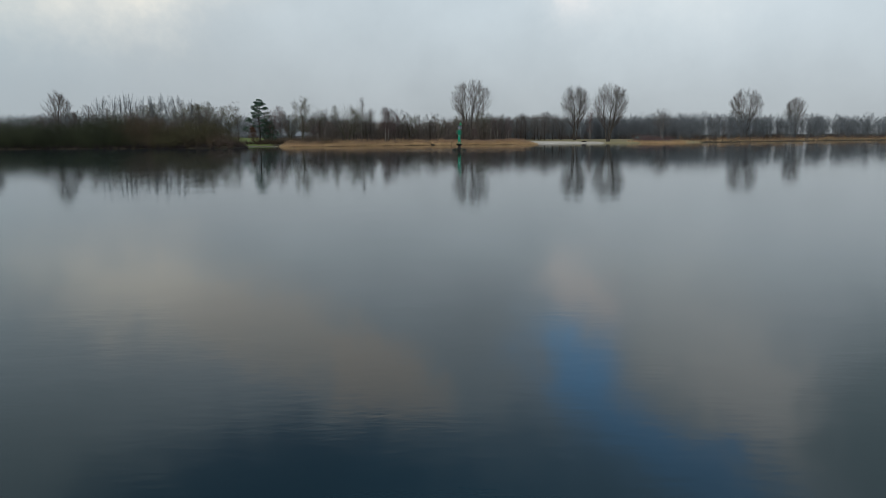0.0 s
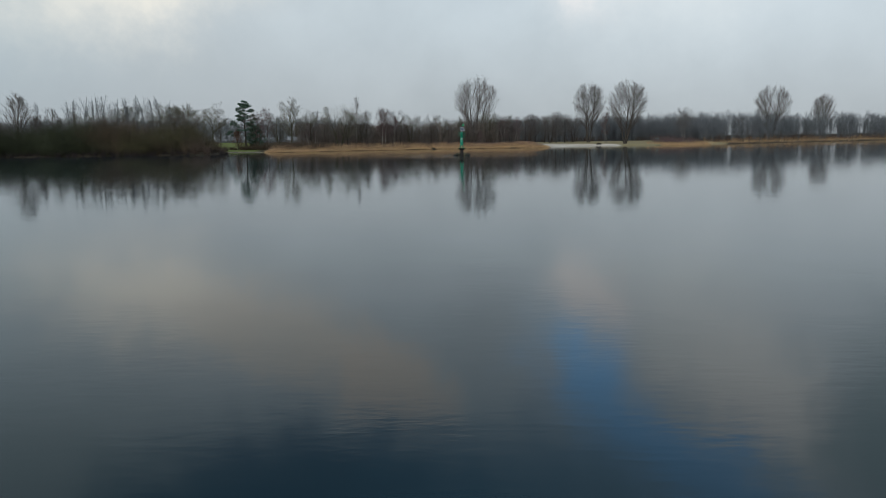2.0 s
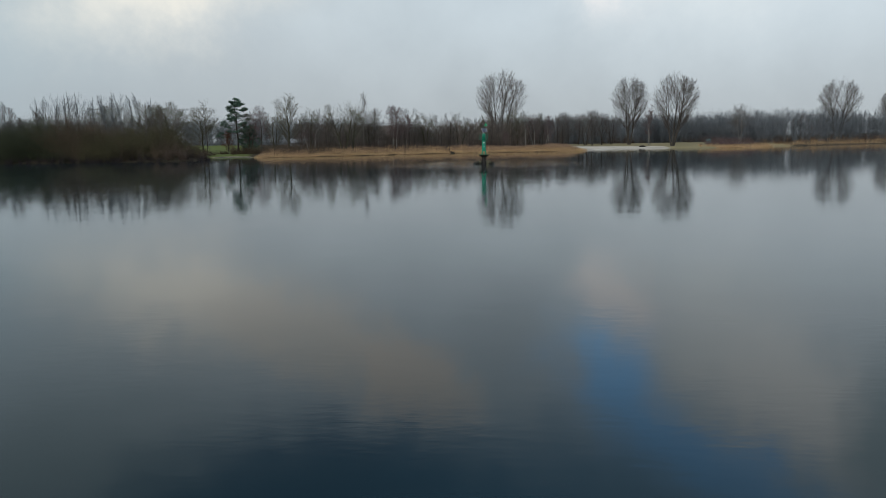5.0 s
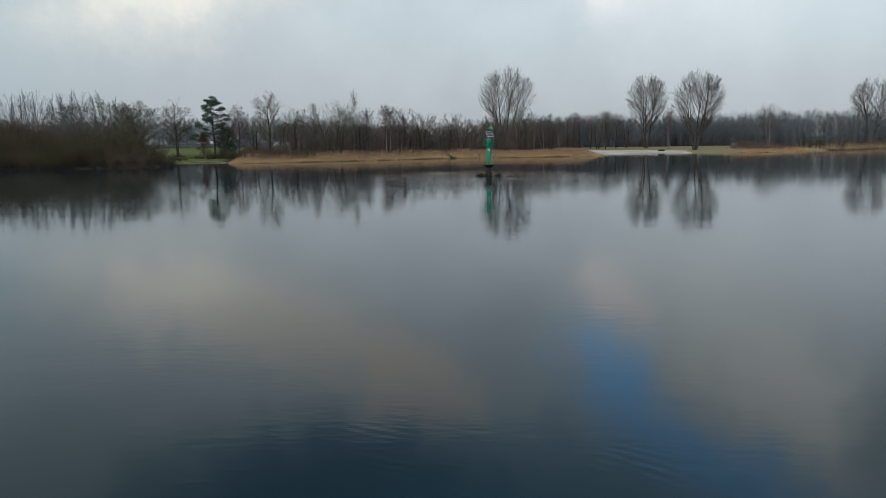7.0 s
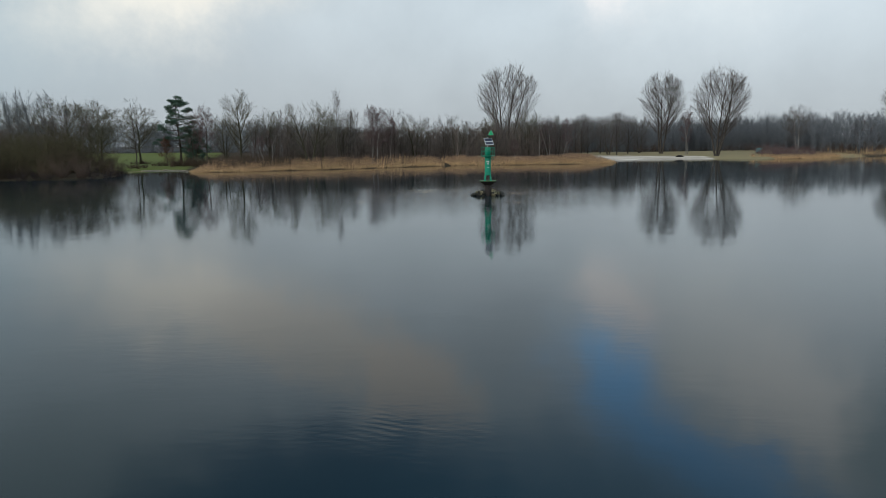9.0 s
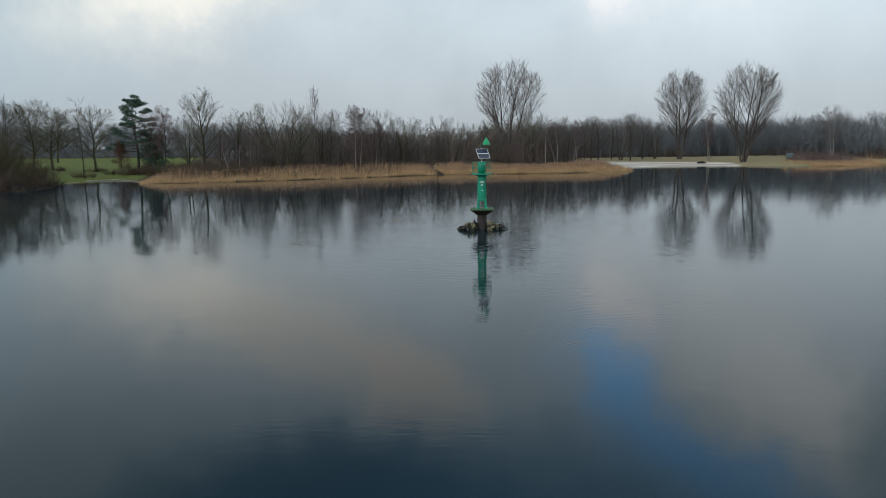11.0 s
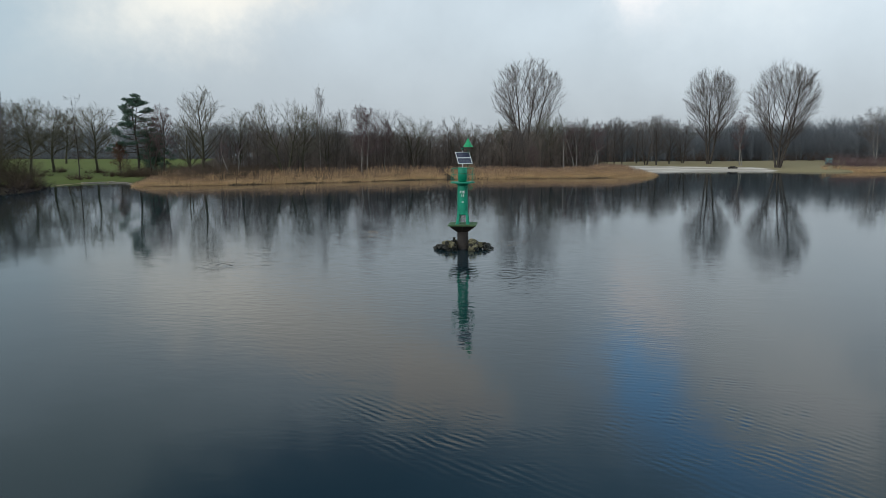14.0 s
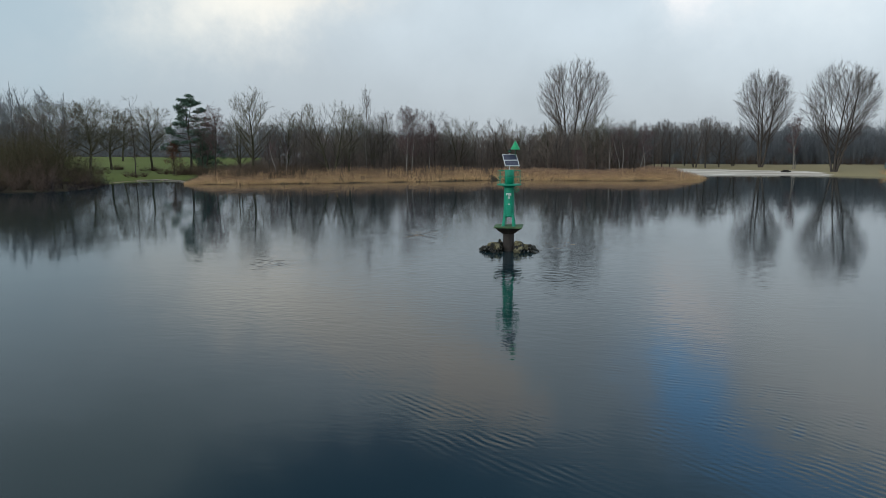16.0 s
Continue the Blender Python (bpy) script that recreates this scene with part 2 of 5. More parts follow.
def water_material():
    m = bpy.data.materials.new("lake_water")
    m.use_nodes = True
    nt = m.node_tree
    b = nt.nodes["Principled BSDF"]
    b.inputs["Base Color"].default_value = (0.010, 0.024, 0.030, 1)
    b.inputs["Roughness"].default_value, b.inputs["IOR"].default_value = 0.045, 1.333
    co = nt.nodes.new("ShaderNodeTexCoord")

    def ripple(sx, sy, turn, scale, detail):
        mp = nt.nodes.new("ShaderNodeMapping")
        mp.inputs["Scale"].default_value, mp.inputs["Rotation"].default_value = (sx, sy, 1), (0, 0, radians(turn))
        link(nt, co.outputs["Object"], mp.inputs[0])
        return noise_node(nt, mp.outputs[0], scale, detail, 0.5, 0.3).outputs["Fac"]

    swell = ripple(1, 1.4, 10, 0.22, 2)
    cat = ripple(1, 3.5, -14, 1.1, 2)
    patch = nt.nodes.new("ShaderNodeMapRange")
    link(nt, noise_node(nt, co.outputs["Object"], 0.035, 2, 0.5).outputs["Fac"], patch.inputs[0])
    patch.inputs[1].default_value, patch.inputs[2].default_value = 0.45, 0.62
    # a light breeze ruffles the water round the beacon
    near = nt.nodes.new("ShaderNodeVectorMath")
    near.operation = "DISTANCE"
    link(nt, co.outputs["Object"], near.inputs[0])
    near.inputs[1].default_value = (0.0, 189, 0)
    calm = nt.nodes.new("ShaderNodeMapRange")
    calm.interpolation_type = "SMOOTHSTEP"
    link(nt, near.outputs["Value"], calm.inputs[0])
    calm.inputs[1].default_value, calm.inputs[2].default_value = 7, 30
    calm.inputs[3].default_value, calm.inputs[4].default_value = 1.0, 0.0
    breeze = ripple(1, 2.6, 18, 1.3, 1.5)
    h = math_node(nt, "MULTIPLY", math_node(nt, "MULTIPLY", breeze, calm.outputs[0]), 0.014)
    h = math_node(nt, "ADD", h, math_node(nt, "MULTIPLY", swell, 0.008))
    h = math_node(nt, "ADD", h, math_node(nt, "MULTIPLY", ripple(1, 3.4, 5, 2.2, 2.5), 0.0010))
    h = math_node(nt, "ADD", h, math_node(nt, "MULTIPLY", ripple(1, 2.3, -9, 1.3, 2), 0.0014))
    # short trains of wavelets where the breeze touches down
    wob = math_node(nt, "MULTIPLY", noise_node(nt, co.outputs["Object"], 0.9, 4, 0.6).outputs["Fac"], 17.0)
    xyz = nt.nodes.new("ShaderNodeSeparateXYZ")
    link(nt, co.outputs["Object"], xyz.inputs[0])
    gust = nt.nodes.new("ShaderNodeMapRange")
    link(nt, noise_node(nt, co.outputs["Object"], 0.8, 3, 0.55).outputs["Fac"], gust.inputs[0])
    gust.inputs[1].default_value, gust.inputs[2].default_value = 0.42, 0.66
    for cx, cy, nx, ny, along, across, amp in ((2.4, 161.3, 0.61, 0.79, 3.4, 1.1, 0.0023), (3.9, 162.3, 0.56, 0.83, 1.6, 0.5, 0.0018), (8.6, 164.8, 0.16, 0.99, 3.2, 3.0, 0.0012),
                                               (-0.9, 166.8, 0.70, 0.71, 5.0, 4.0, 0.0007), (10.5, 161.5, 0.70, 0.71, 3.8, 3.8, 0.0012), (8, 169, 0.30, 0.95, 5.5, 5.5, 0.0007),
                                               (-2, 100, 0.35, 0.94, 1.7, 1.7, 0.0006), (2.6, 100, 0.55, 0.83, 1.3, 1.3, 0.0007), (-1.7, 127, 0.30, 0.95, 1.6, 1.6, 0.0006), (3, 55, 0.50, 0.86, 1.2, 1.2, 0.0007)):
        dx, dy = math_node(nt, "SUBTRACT", xyz.outputs[0], cx), math_node(nt, "SUBTRACT", xyz.outputs[1], cy)
        front = math_node(nt, "ADD", math_node(nt, "MULTIPLY", dx, nx), math_node(nt, "MULTIPLY", dy, ny))
        side = math_node(nt, "ADD", math_node(nt, "MULTIPLY", dx, ny / along), math_node(nt, "MULTIPLY", dy, -nx / along))
        deep = math_node(nt, "MULTIPLY", front, 1 / across)
        phase = math_node(nt, "ADD", math_node(nt, "MULTIPLY", front, 25), math_node(nt, "MULTIPLY", wob, 0.55))
        q = math_node(nt, "ADD", math_node(nt, "MULTIPLY", side, side), math_node(nt, "MULTIPLY", deep, deep))
        fade = math_node(nt, "POWER", 2.718, math_node(nt, "MULTIPLY", q, -1.0))
        h = math_node(nt, "ADD", h, math_node(nt, "MULTIPLY", math_node(nt, "MULTIPLY", math_node(nt, "SINE", phase), math_node(nt, "MULTIPLY", fade, gust.outputs[0])), amp))
    h = math_node(nt, "ADD", h, math_node(nt, "MULTIPLY", math_node(nt, "MULTIPLY", cat, patch.outputs[0]), 0.0018))
    for cx, cy, size in ((-7.0, 199.2, 3.2), (4.0, 182.0, 1.8), (-12.8, 184.3, 1.6), (4.6, 194.0, 2.4)):
        off = nt.nodes.new("ShaderNodeVectorMath")
        off.operation = "DISTANCE"
        link(nt, co.outputs["Object"], off.inputs[0])
        off.inputs[1].default_value = (cx, cy, 0)
        d = off.outputs["Value"]
        fade = math_node(nt, "POWER", 2.718, math_node(nt, "MULTIPLY", math_node(nt, "MULTIPLY", d, d), -1 / size ** 2))
        h = math_node(nt, "ADD", h, math_node(nt, "MULTIPLY", math_node(nt, "MULTIPLY", math_node(nt, "SINE", math_node(nt, "ADD", math_node(nt, "MULTIPLY", d, 9.0), math_node(nt, "MULTIPLY", wob, 0.35))), fade), 0.006))
    bn = nt.nodes.new("ShaderNodeBump")
    bn.inputs["Strength"].default_value, bn.inputs["Distance"].default_value = 1.0, 1.0
    link(nt, h, bn.inputs["Height"])
    link(nt, bn.outputs[0], b.inputs["Normal"])
    return m


def ground_material():
    m = bpy.data.materials.new("meadow_sand_and_leaf_litter")
    m.use_nodes = True
    nt = m.node_tree
    b = nt.nodes["Principled BSDF"]
    co = nt.nodes.new("ShaderNodeTexCoord")
    att = nt.nodes.new("ShaderNodeAttribute")
    att.attribute_name = "cover"
    sp = nt.nodes.new("ShaderNodeSeparateColor")
    link(nt, att.outputs["Color"], sp.inputs[0])
    big = noise_node(nt, co.outputs["Object"], 0.11, 5, 0.7).outputs["Fac"]
    mid = noise_node(nt, co.outputs["Object"], 0.35, 4, 0.7).outputs["Fac"]
    small = noise_node(nt, co.outputs["Object"], 2.5, 5, 0.65).outputs["Fac"]

    def two(a, c):
        return mix_node(nt, small, mix_node(nt, big, a, c), mix_node(nt, big, c, a))
    litter = two((0.024, 0.019, 0.012), (0.07, 0.054, 0.034))
    grass = two((0.040, 0.056, 0.014), (0.185, 0.215, 0.062))
    flow = nt.nodes.new("ShaderNodeMapping")
    flow.inputs["Scale"].default_value = (0.05, 0.75, 1)
    link(nt, co.outputs["Object"], flow.inputs[0])
    wet = nt.nodes.new("ShaderNodeMapRange")
    link(nt, noise_node(nt, flow.outputs[0], 1.0, 4, 0.6).outputs["Fac"], wet.inputs[0])
    wet.inputs[1].default_value, wet.inputs[2].default_value = 0.40, 0.60
    sand = mix_node(nt, wet.outputs[0], two((0.26, 0.21, 0.16), (0.46, 0.40, 0.33)), two((0.62, 0.56, 0.49), (0.84, 0.79, 0.72)))
    dry = two((0.19, 0.155, 0.080), (0.34, 0.285, 0.165))

    def soft(v):
        r = nt.nodes.new("ShaderNodeMapRange")
        link(nt, math_node(nt, "ADD", v, math_node(nt, "MULTIPLY", math_node(nt, "ADD", math_node(nt, "SUBTRACT", small, 0.5), math_node(nt, "SUBTRACT", mid, 0.5)), 0.9)), r.inputs[0])
        r.inputs[1].default_value, r.inputs[2].default_value = 0.35, 0.65
        return r.outputs[0]
    col = mix_node(nt, soft(sp.outputs[2]), litter, dry)
    col = mix_node(nt, soft(sp.outputs[0]), col, grass)
    col = mix_node(nt, soft(sp.outputs[1]), col, sand)
    link(nt, col, b.inputs["Base Color"])
    b.inputs["Roughness"].default_value = 0.95
    b.inputs["Specular IOR Level"].default_value = 0.15
    bn = nt.nodes.new("ShaderNodeBump")
    bn.inputs["Strength"].default_value, bn.inputs["Distance"].default_value = 0.6, 0.1
    link(nt, small, bn.inputs["Height"])
    link(nt, bn.outputs[0], b.inputs["Normal"])
    return m


# ---- mesh helpers ----
def empty(name, m):
    ob = new(name)
    ob.matrix_basis = m
    return ob


def part(name, bm, mat, parent=None, label="", smooth=False):
    me = bpy.data.meshes.new(name)
    bm.to_mesh(me)
    bm.free()
    if smooth:
        me.shade_smooth()
    me.materials.append(mat)
    ob = new(name, me)
    ob.parent = parent
    if label:
        ob["label"] = label
    return ob


def array_mesh(name, verts, faces, mat, parent=None):
    """A mesh from numpy arrays: verts n x 3, faces m x k."""
    me = bpy.data.meshes.new(name)
    k = faces.shape[1]
    me.vertices.add(len(verts))
    me.vertices.foreach_set("co", verts.astype(np.float32).ravel())
    me.loops.add(faces.size)
    me.loops.foreach_set("vertex_index", faces.astype(np.int32).ravel())
    me.polygons.add(len(faces))
    me.polygons.foreach_set("loop_start", np.arange(0, faces.size, k, dtype=np.int32))
    me.update(calc_edges=True)
    me.materials.append(mat)
    ob = new(name, me)
    ob.parent = parent
    return ob


def tubes(segs, sides=3):
    """Tapered tubes along segments: rows of x0 y0 z0 x1 y1 z1 r0 r1; those with r1 = 0 end in a point. Returns verts and triangles."""
    segs = np.asarray(segs, dtype=float)
    verts, faces, count = [], [], 0
    for pointed in (False, True):
        g = segs[(segs[:, 7] == 0) == pointed]
        if not len(g):
            continue
        p, q, r0, r1 = g[:, :3], g[:, 3:6], g[:, 6], g[:, 7]
        d = q - p
        d /= np.maximum(np.linalg.norm(d, axis=1, keepdims=True), 1e-9)
        ref = np.where(np.abs(d[:, 2:3]) > 0.9, [[1.0, 0, 0]], [[0, 0, 1.0]])
        u = np.cross(d, ref)
        u /= np.linalg.norm(u, axis=1, keepdims=True)
        v = np.cross(d, u)
        a = np.arange(sides) * 2 * np.pi / sides
        ring = np.cos(a)[None, :, None] * u[:, None] + np.sin(a)[None, :, None] * v[:, None]
        lo = p[:, None] + ring * r0[:, None, None]
        i, j = np.arange(sides), (np.arange(sides) + 1) % sides
        if pointed:
            verts.append(np.concatenate([lo, q[:, None]], axis=1).reshape(-1, 3))
            one, per = np.stack([i, j, np.full(sides, sides)], axis=1), sides + 1
        else:
            verts.append(np.concatenate([lo, q[:, None] + ring * r1[:, None, None]], axis=1).reshape(-1, 3))
            one, per = np.concatenate([np.stack([i, j, sides + j], axis=1), np.stack([i, sides + j, sides + i], axis=1)]), 2 * sides
        faces.append((count + np.arange(len(g))[:, None, None] * per + one[None]).reshape(-1, 3))
        count += len(g) * per
    return np.concatenate(verts), np.concatenate(faces)


def box_bm(size, at=(0, 0, 0), bevel=0.0, turn=None):
    bm = bmesh.new()
    bmesh.ops.create_cube(bm, size=1)
    bmesh.ops.scale(bm, vec=size, verts=bm.verts)
    if bevel:
        bmesh.ops.bevel(bm, geom=bm.edges[:], offset=bevel, segments=2, affect="EDGES", profile=0.5)
    if turn is not None:
        bmesh.ops.transform(bm, matrix=turn, verts=bm.verts)
    bmesh.ops.translate(bm, vec=at, verts=bm.verts)
    return bm


def lathe_bm(profile, n=32, at=(0, 0, 0)):
    """A closed turned form from (radius, height) pairs, bottom to top."""
    bm = bmesh.new()
    rings = [[bm.verts.new((r * math.cos(2 * math.pi * i / n), r * math.sin(2 * math.pi * i / n), z)) for i in range(n)] for r, z in profile]
    for lo, hi in zip(rings, rings[1:]):
        for i in range(n):
            bm.faces.new((lo[i], lo[(i + 1) % n], hi[(i + 1) % n], hi[i]))
    bm.faces.new(rings[0][::-1])
    bm.faces.new(rings[-1])
    bmesh.ops.translate(bm, vec=at, verts=bm.verts)
    return bm


def rod_bm(p, q, r, n=8):
    p, q = Vector(p), Vector(q)
    bm = bmesh.new()
    bmesh.ops.create_cone(bm, cap_ends=True, segments=n, radius1=r, radius2=r, depth=(q - p).length)
    bmesh.ops.transform(bm, matrix=Matrix.Translation((p + q) / 2) @ (q - p).to_track_quat("Z", "Y").to_matrix().to_4x4(), verts=bm.verts)
    return bm


# ---- lake, shore and ground ----
SHORE_LEFT = [(-438, 212), (-313, 222), (-209, 233), (-146, 238), (-112, 240), (-94, 239), (-84, 241), (-78.5, 244.5), (-77, 249), (-79.5, 256),
              (-83, 263), (-86, 271), (-86.5, 278), (-83, 282), (-77, 279), (-71.5, 272.5), (-67, 267.2), (-60, 266.8), (-50, 270), (-40, 274.5), (-27, 281)]
SHORE_RIGHT = [(-17, 287), (-10, 290.5), (0, 292), (8, 292), (19, 292.5), (28, 294.5), (34.5, 298.3), (37.5, 304), (38.8, 316), (42.5, 328.8), (54, 331),
               (64, 329.5), (70.5, 327.5), (77, 324), (85.4, 319), (96, 316.5), (103, 320), (109, 329), (116, 331), (130, 336), (150, 348), (170, 362),
               (198, 378), (229.4, 396), (268, 412), (325.8, 429.1), (480, 450), (735, 460)]
SHORE_BACK = [(820, 100), (600, -260), (100, -340), (-300, -260), (-470, 0)]
LAKE = np.array(SHORE_LEFT + SHORE_RIGHT + SHORE_BACK, dtype=float)


def inland(x, y):
    """Metres from the waterline, over land positive, over the lake negative."""
    x, y = np.asarray(x, float), np.asarray(y, float)
    best = np.full(x.shape, 1e9)
    inside = np.zeros(x.shape, bool)
    for (ax, ay), (bx, by) in zip(LAKE, np.roll(LAKE, -1, axis=0)):
        dx, dy = bx - ax, by - ay
        t = np.clip(((x - ax) * dx + (y - ay) * dy) / (dx * dx + dy * dy), 0, 1)
        best = np.minimum(best, np.hypot(x - ax - t * dx, y - ay - t * dy))
        if dy:
            cross = (ay > y) != (by > y)
            inside ^= cross & (x < (y - ay) * dx / dy + ax)
    return np.where(inside, -best, best)


def lumps(x, y, size):
    return (np.sin(x / size + 1.3 * np.sin(y / size * 0.7)) + np.sin(y / size * 1.1 + 1.7 * np.sin(x / size * 0.6 + 2))) / 2


def on_beach(x, y):
    return np.clip((x - 24) / 5, 0, 1) * np.clip((76 - x) / 5, 0, 1) * np.clip((349 - y - 0.2 * (x - 40)) / 8, 0, 1) * np.clip((y - 312) / 6, 0, 1)


def on_meadow(x, y):
    left = np.clip((-69 - 0.30 * (y - 270) - x) / 6, 0, 1) * np.clip((y - 261) / 4, 0, 1) * np.clip((x + 330) / 10, 0, 1)
    return left * np.clip((392 - y) / 8, 0, 1) * np.clip((inland(x, y) - 0.2) / 0.8, 0, 1)


def on_dry(x, y):
    left_bank = np.clip((-66 - x) / 4, 0, 1) * np.clip((x + 92) / 4, 0, 1) * np.clip((y - 262) / 3, 0, 1) * np.clip((0.7 - inland(x, y)) / 0.6, 0, 1) * (y < 290)
    return left_bank + np.clip((x - 30) / 6, 0, 1) * np.clip((126 - x) / 6, 0, 1) * np.clip((y - 316) / 5, 0, 1) * np.clip((378 - y) / 6, 0, 1)


def ground_height(x, y):
    x, y = np.asarray(x, float), np.asarray(y, float)
    s = inland(x, y)
    bank_side = np.where(s < 0, np.maximum(s * 0.28, -2.5), 0)
    steep = 0.9 * (1 - np.exp(-np.maximum(s, 0) / 5.0))
    gentle = 1.7 * (1 - np.exp(-np.maximum(s, 0) / 16))
    b = np.clip(on_beach(x, y) + on_dry(x, y) * (x > 0), 0, 1)
    rise = np.clip(s - 20, 0, 400) * 0.006 + np.clip(s - 22, 0, 95) * 0.022 * np.clip((-62 - x) / 25, 0, 1)
    return bank_side + np.where(s >= 0, steep * (1 - b) + gentle * b + rise + 0.12 * lumps(x, y, 7.0) * np.clip(s / 6, 0, 1), 0)


def lines(*stretches):
    out = []
    for a, b, step in stretches:
        out += list(np.arange(a, b, step))
    return np.array(out + [stretches[-1][1]])


def grid_object(name, xs, ys, height, mat):
    X, Y = np.meshgrid(xs, ys)
    verts = np.stack([X, Y, height(X, Y)], axis=-1).reshape(-1, 3)
    nx = len(xs)
    i = (np.arange(len(ys) - 1)[:, None] * nx + np.arange(nx - 1)[None]).ravel()
    ob = array_mesh(name, verts, np.stack([i, i + 1, i + nx + 1, i + nx], axis=1), mat)
    ob.data.shade_smooth()
    return ob, verts


ground, gv = grid_object("ground", lines((-4000, -460, 118), (-460, -150, 6), (-150, 130, 2), (130, 340, 5), (340, 4000, 122)),
                         lines((-4000, -340, 122), (-340, 205, 20), (205, 385, 2), (385, 560, 5), (560, 4500, 131)), ground_height, ground_material())
cover = ground.data.attributes.new("cover", "FLOAT_COLOR", "POINT")
cv = np.stack([on_meadow(gv[:, 0], gv[:, 1]), on_beach(gv[:, 0], gv[:, 1]), on_dry(gv[:, 0], gv[:, 1]), np.ones(len(gv))], axis=1)
cover.data.foreach_set("color", cv.astype(np.float32).ravel())
tagged(ground, "lakeside ground with grass, sand and leaf litter", "ground", kind="structure")

water, _ = grid_object("water", lines((-480, 840, 60)), lines((-360, 490, 50)), lambda x, y: x * 0, water_material())
tagged(water, "calm dark lake water mirroring the cloudy sky", "water", kind="structure")


# ---- bare trees ----
def unit(v):
    return v / np.maximum(np.linalg.norm(v, axis=-1, keepdims=True), 1e-9)


def tipped(rng, d, angle):
    """Directions d, each tipped by its angle in degrees towards a random side."""
    ref = np.where(np.abs(d[:, 2:3]) > 0.8, [[1.0, 0, 0]], [[0, 0, 1.0]])
    u = unit(np.cross(d, ref))
    v = np.cross(d, u)
    a, r = rng.uniform(0, 2 * np.pi, (len(d), 1)), np.radians(angle).reshape(-1, 1)
    return d * np.cos(r) + (u * np.cos(a) + v * np.sin(a)) * np.sin(r)


def shoots(rng, p, d, length, r0, r1, pieces, wiggle, rise):
    """Branches that leave p along d and bend upwards. Returns their nodes, directions, radii and segments."""
    nodes, ways = [p], []
    for k in range(pieces):
        d = unit(d + rng.normal(0, wiggle, d.shape) + np.array([0, 0, rise]))
        p = p + d * (length / pieces)[:, None]
        nodes.append(p)
        ways.append(d)
    P, D = np.stack(nodes, axis=1), np.stack(ways, axis=1)
    R = r0[:, None] + (r1 - r0)[:, None] * np.linspace(0, 1, pieces + 1)[None]
    segs = np.concatenate([P[:, :-1], P[:, 1:], R[:, :-1, None], R[:, 1:, None]], axis=2).reshape(-1, 8)
    return P, D, R, segs


def buds(rng, P, D, R, per, low, high):
    """Evenly jittered places along branches, per of them on each: point, direction, radius, branch and part of its length."""
    n, k = len(P), P.shape[1] - 1
    who = np.repeat(np.arange(n), per)
    f = low + (high - low) * ((np.tile(np.arange(per), n) + rng.uniform(0, 1, n * per)) / per)
    i = np.minimum((f * k).astype(int), k - 1)
    g = (f * k - i)[:, None]
    return P[who, i] * (1 - g) + P[who, i + 1] * g, D[who, i], R[who, i] * (1 - g[:, 0]) + R[who, i + 1] * g[:, 0], who, f


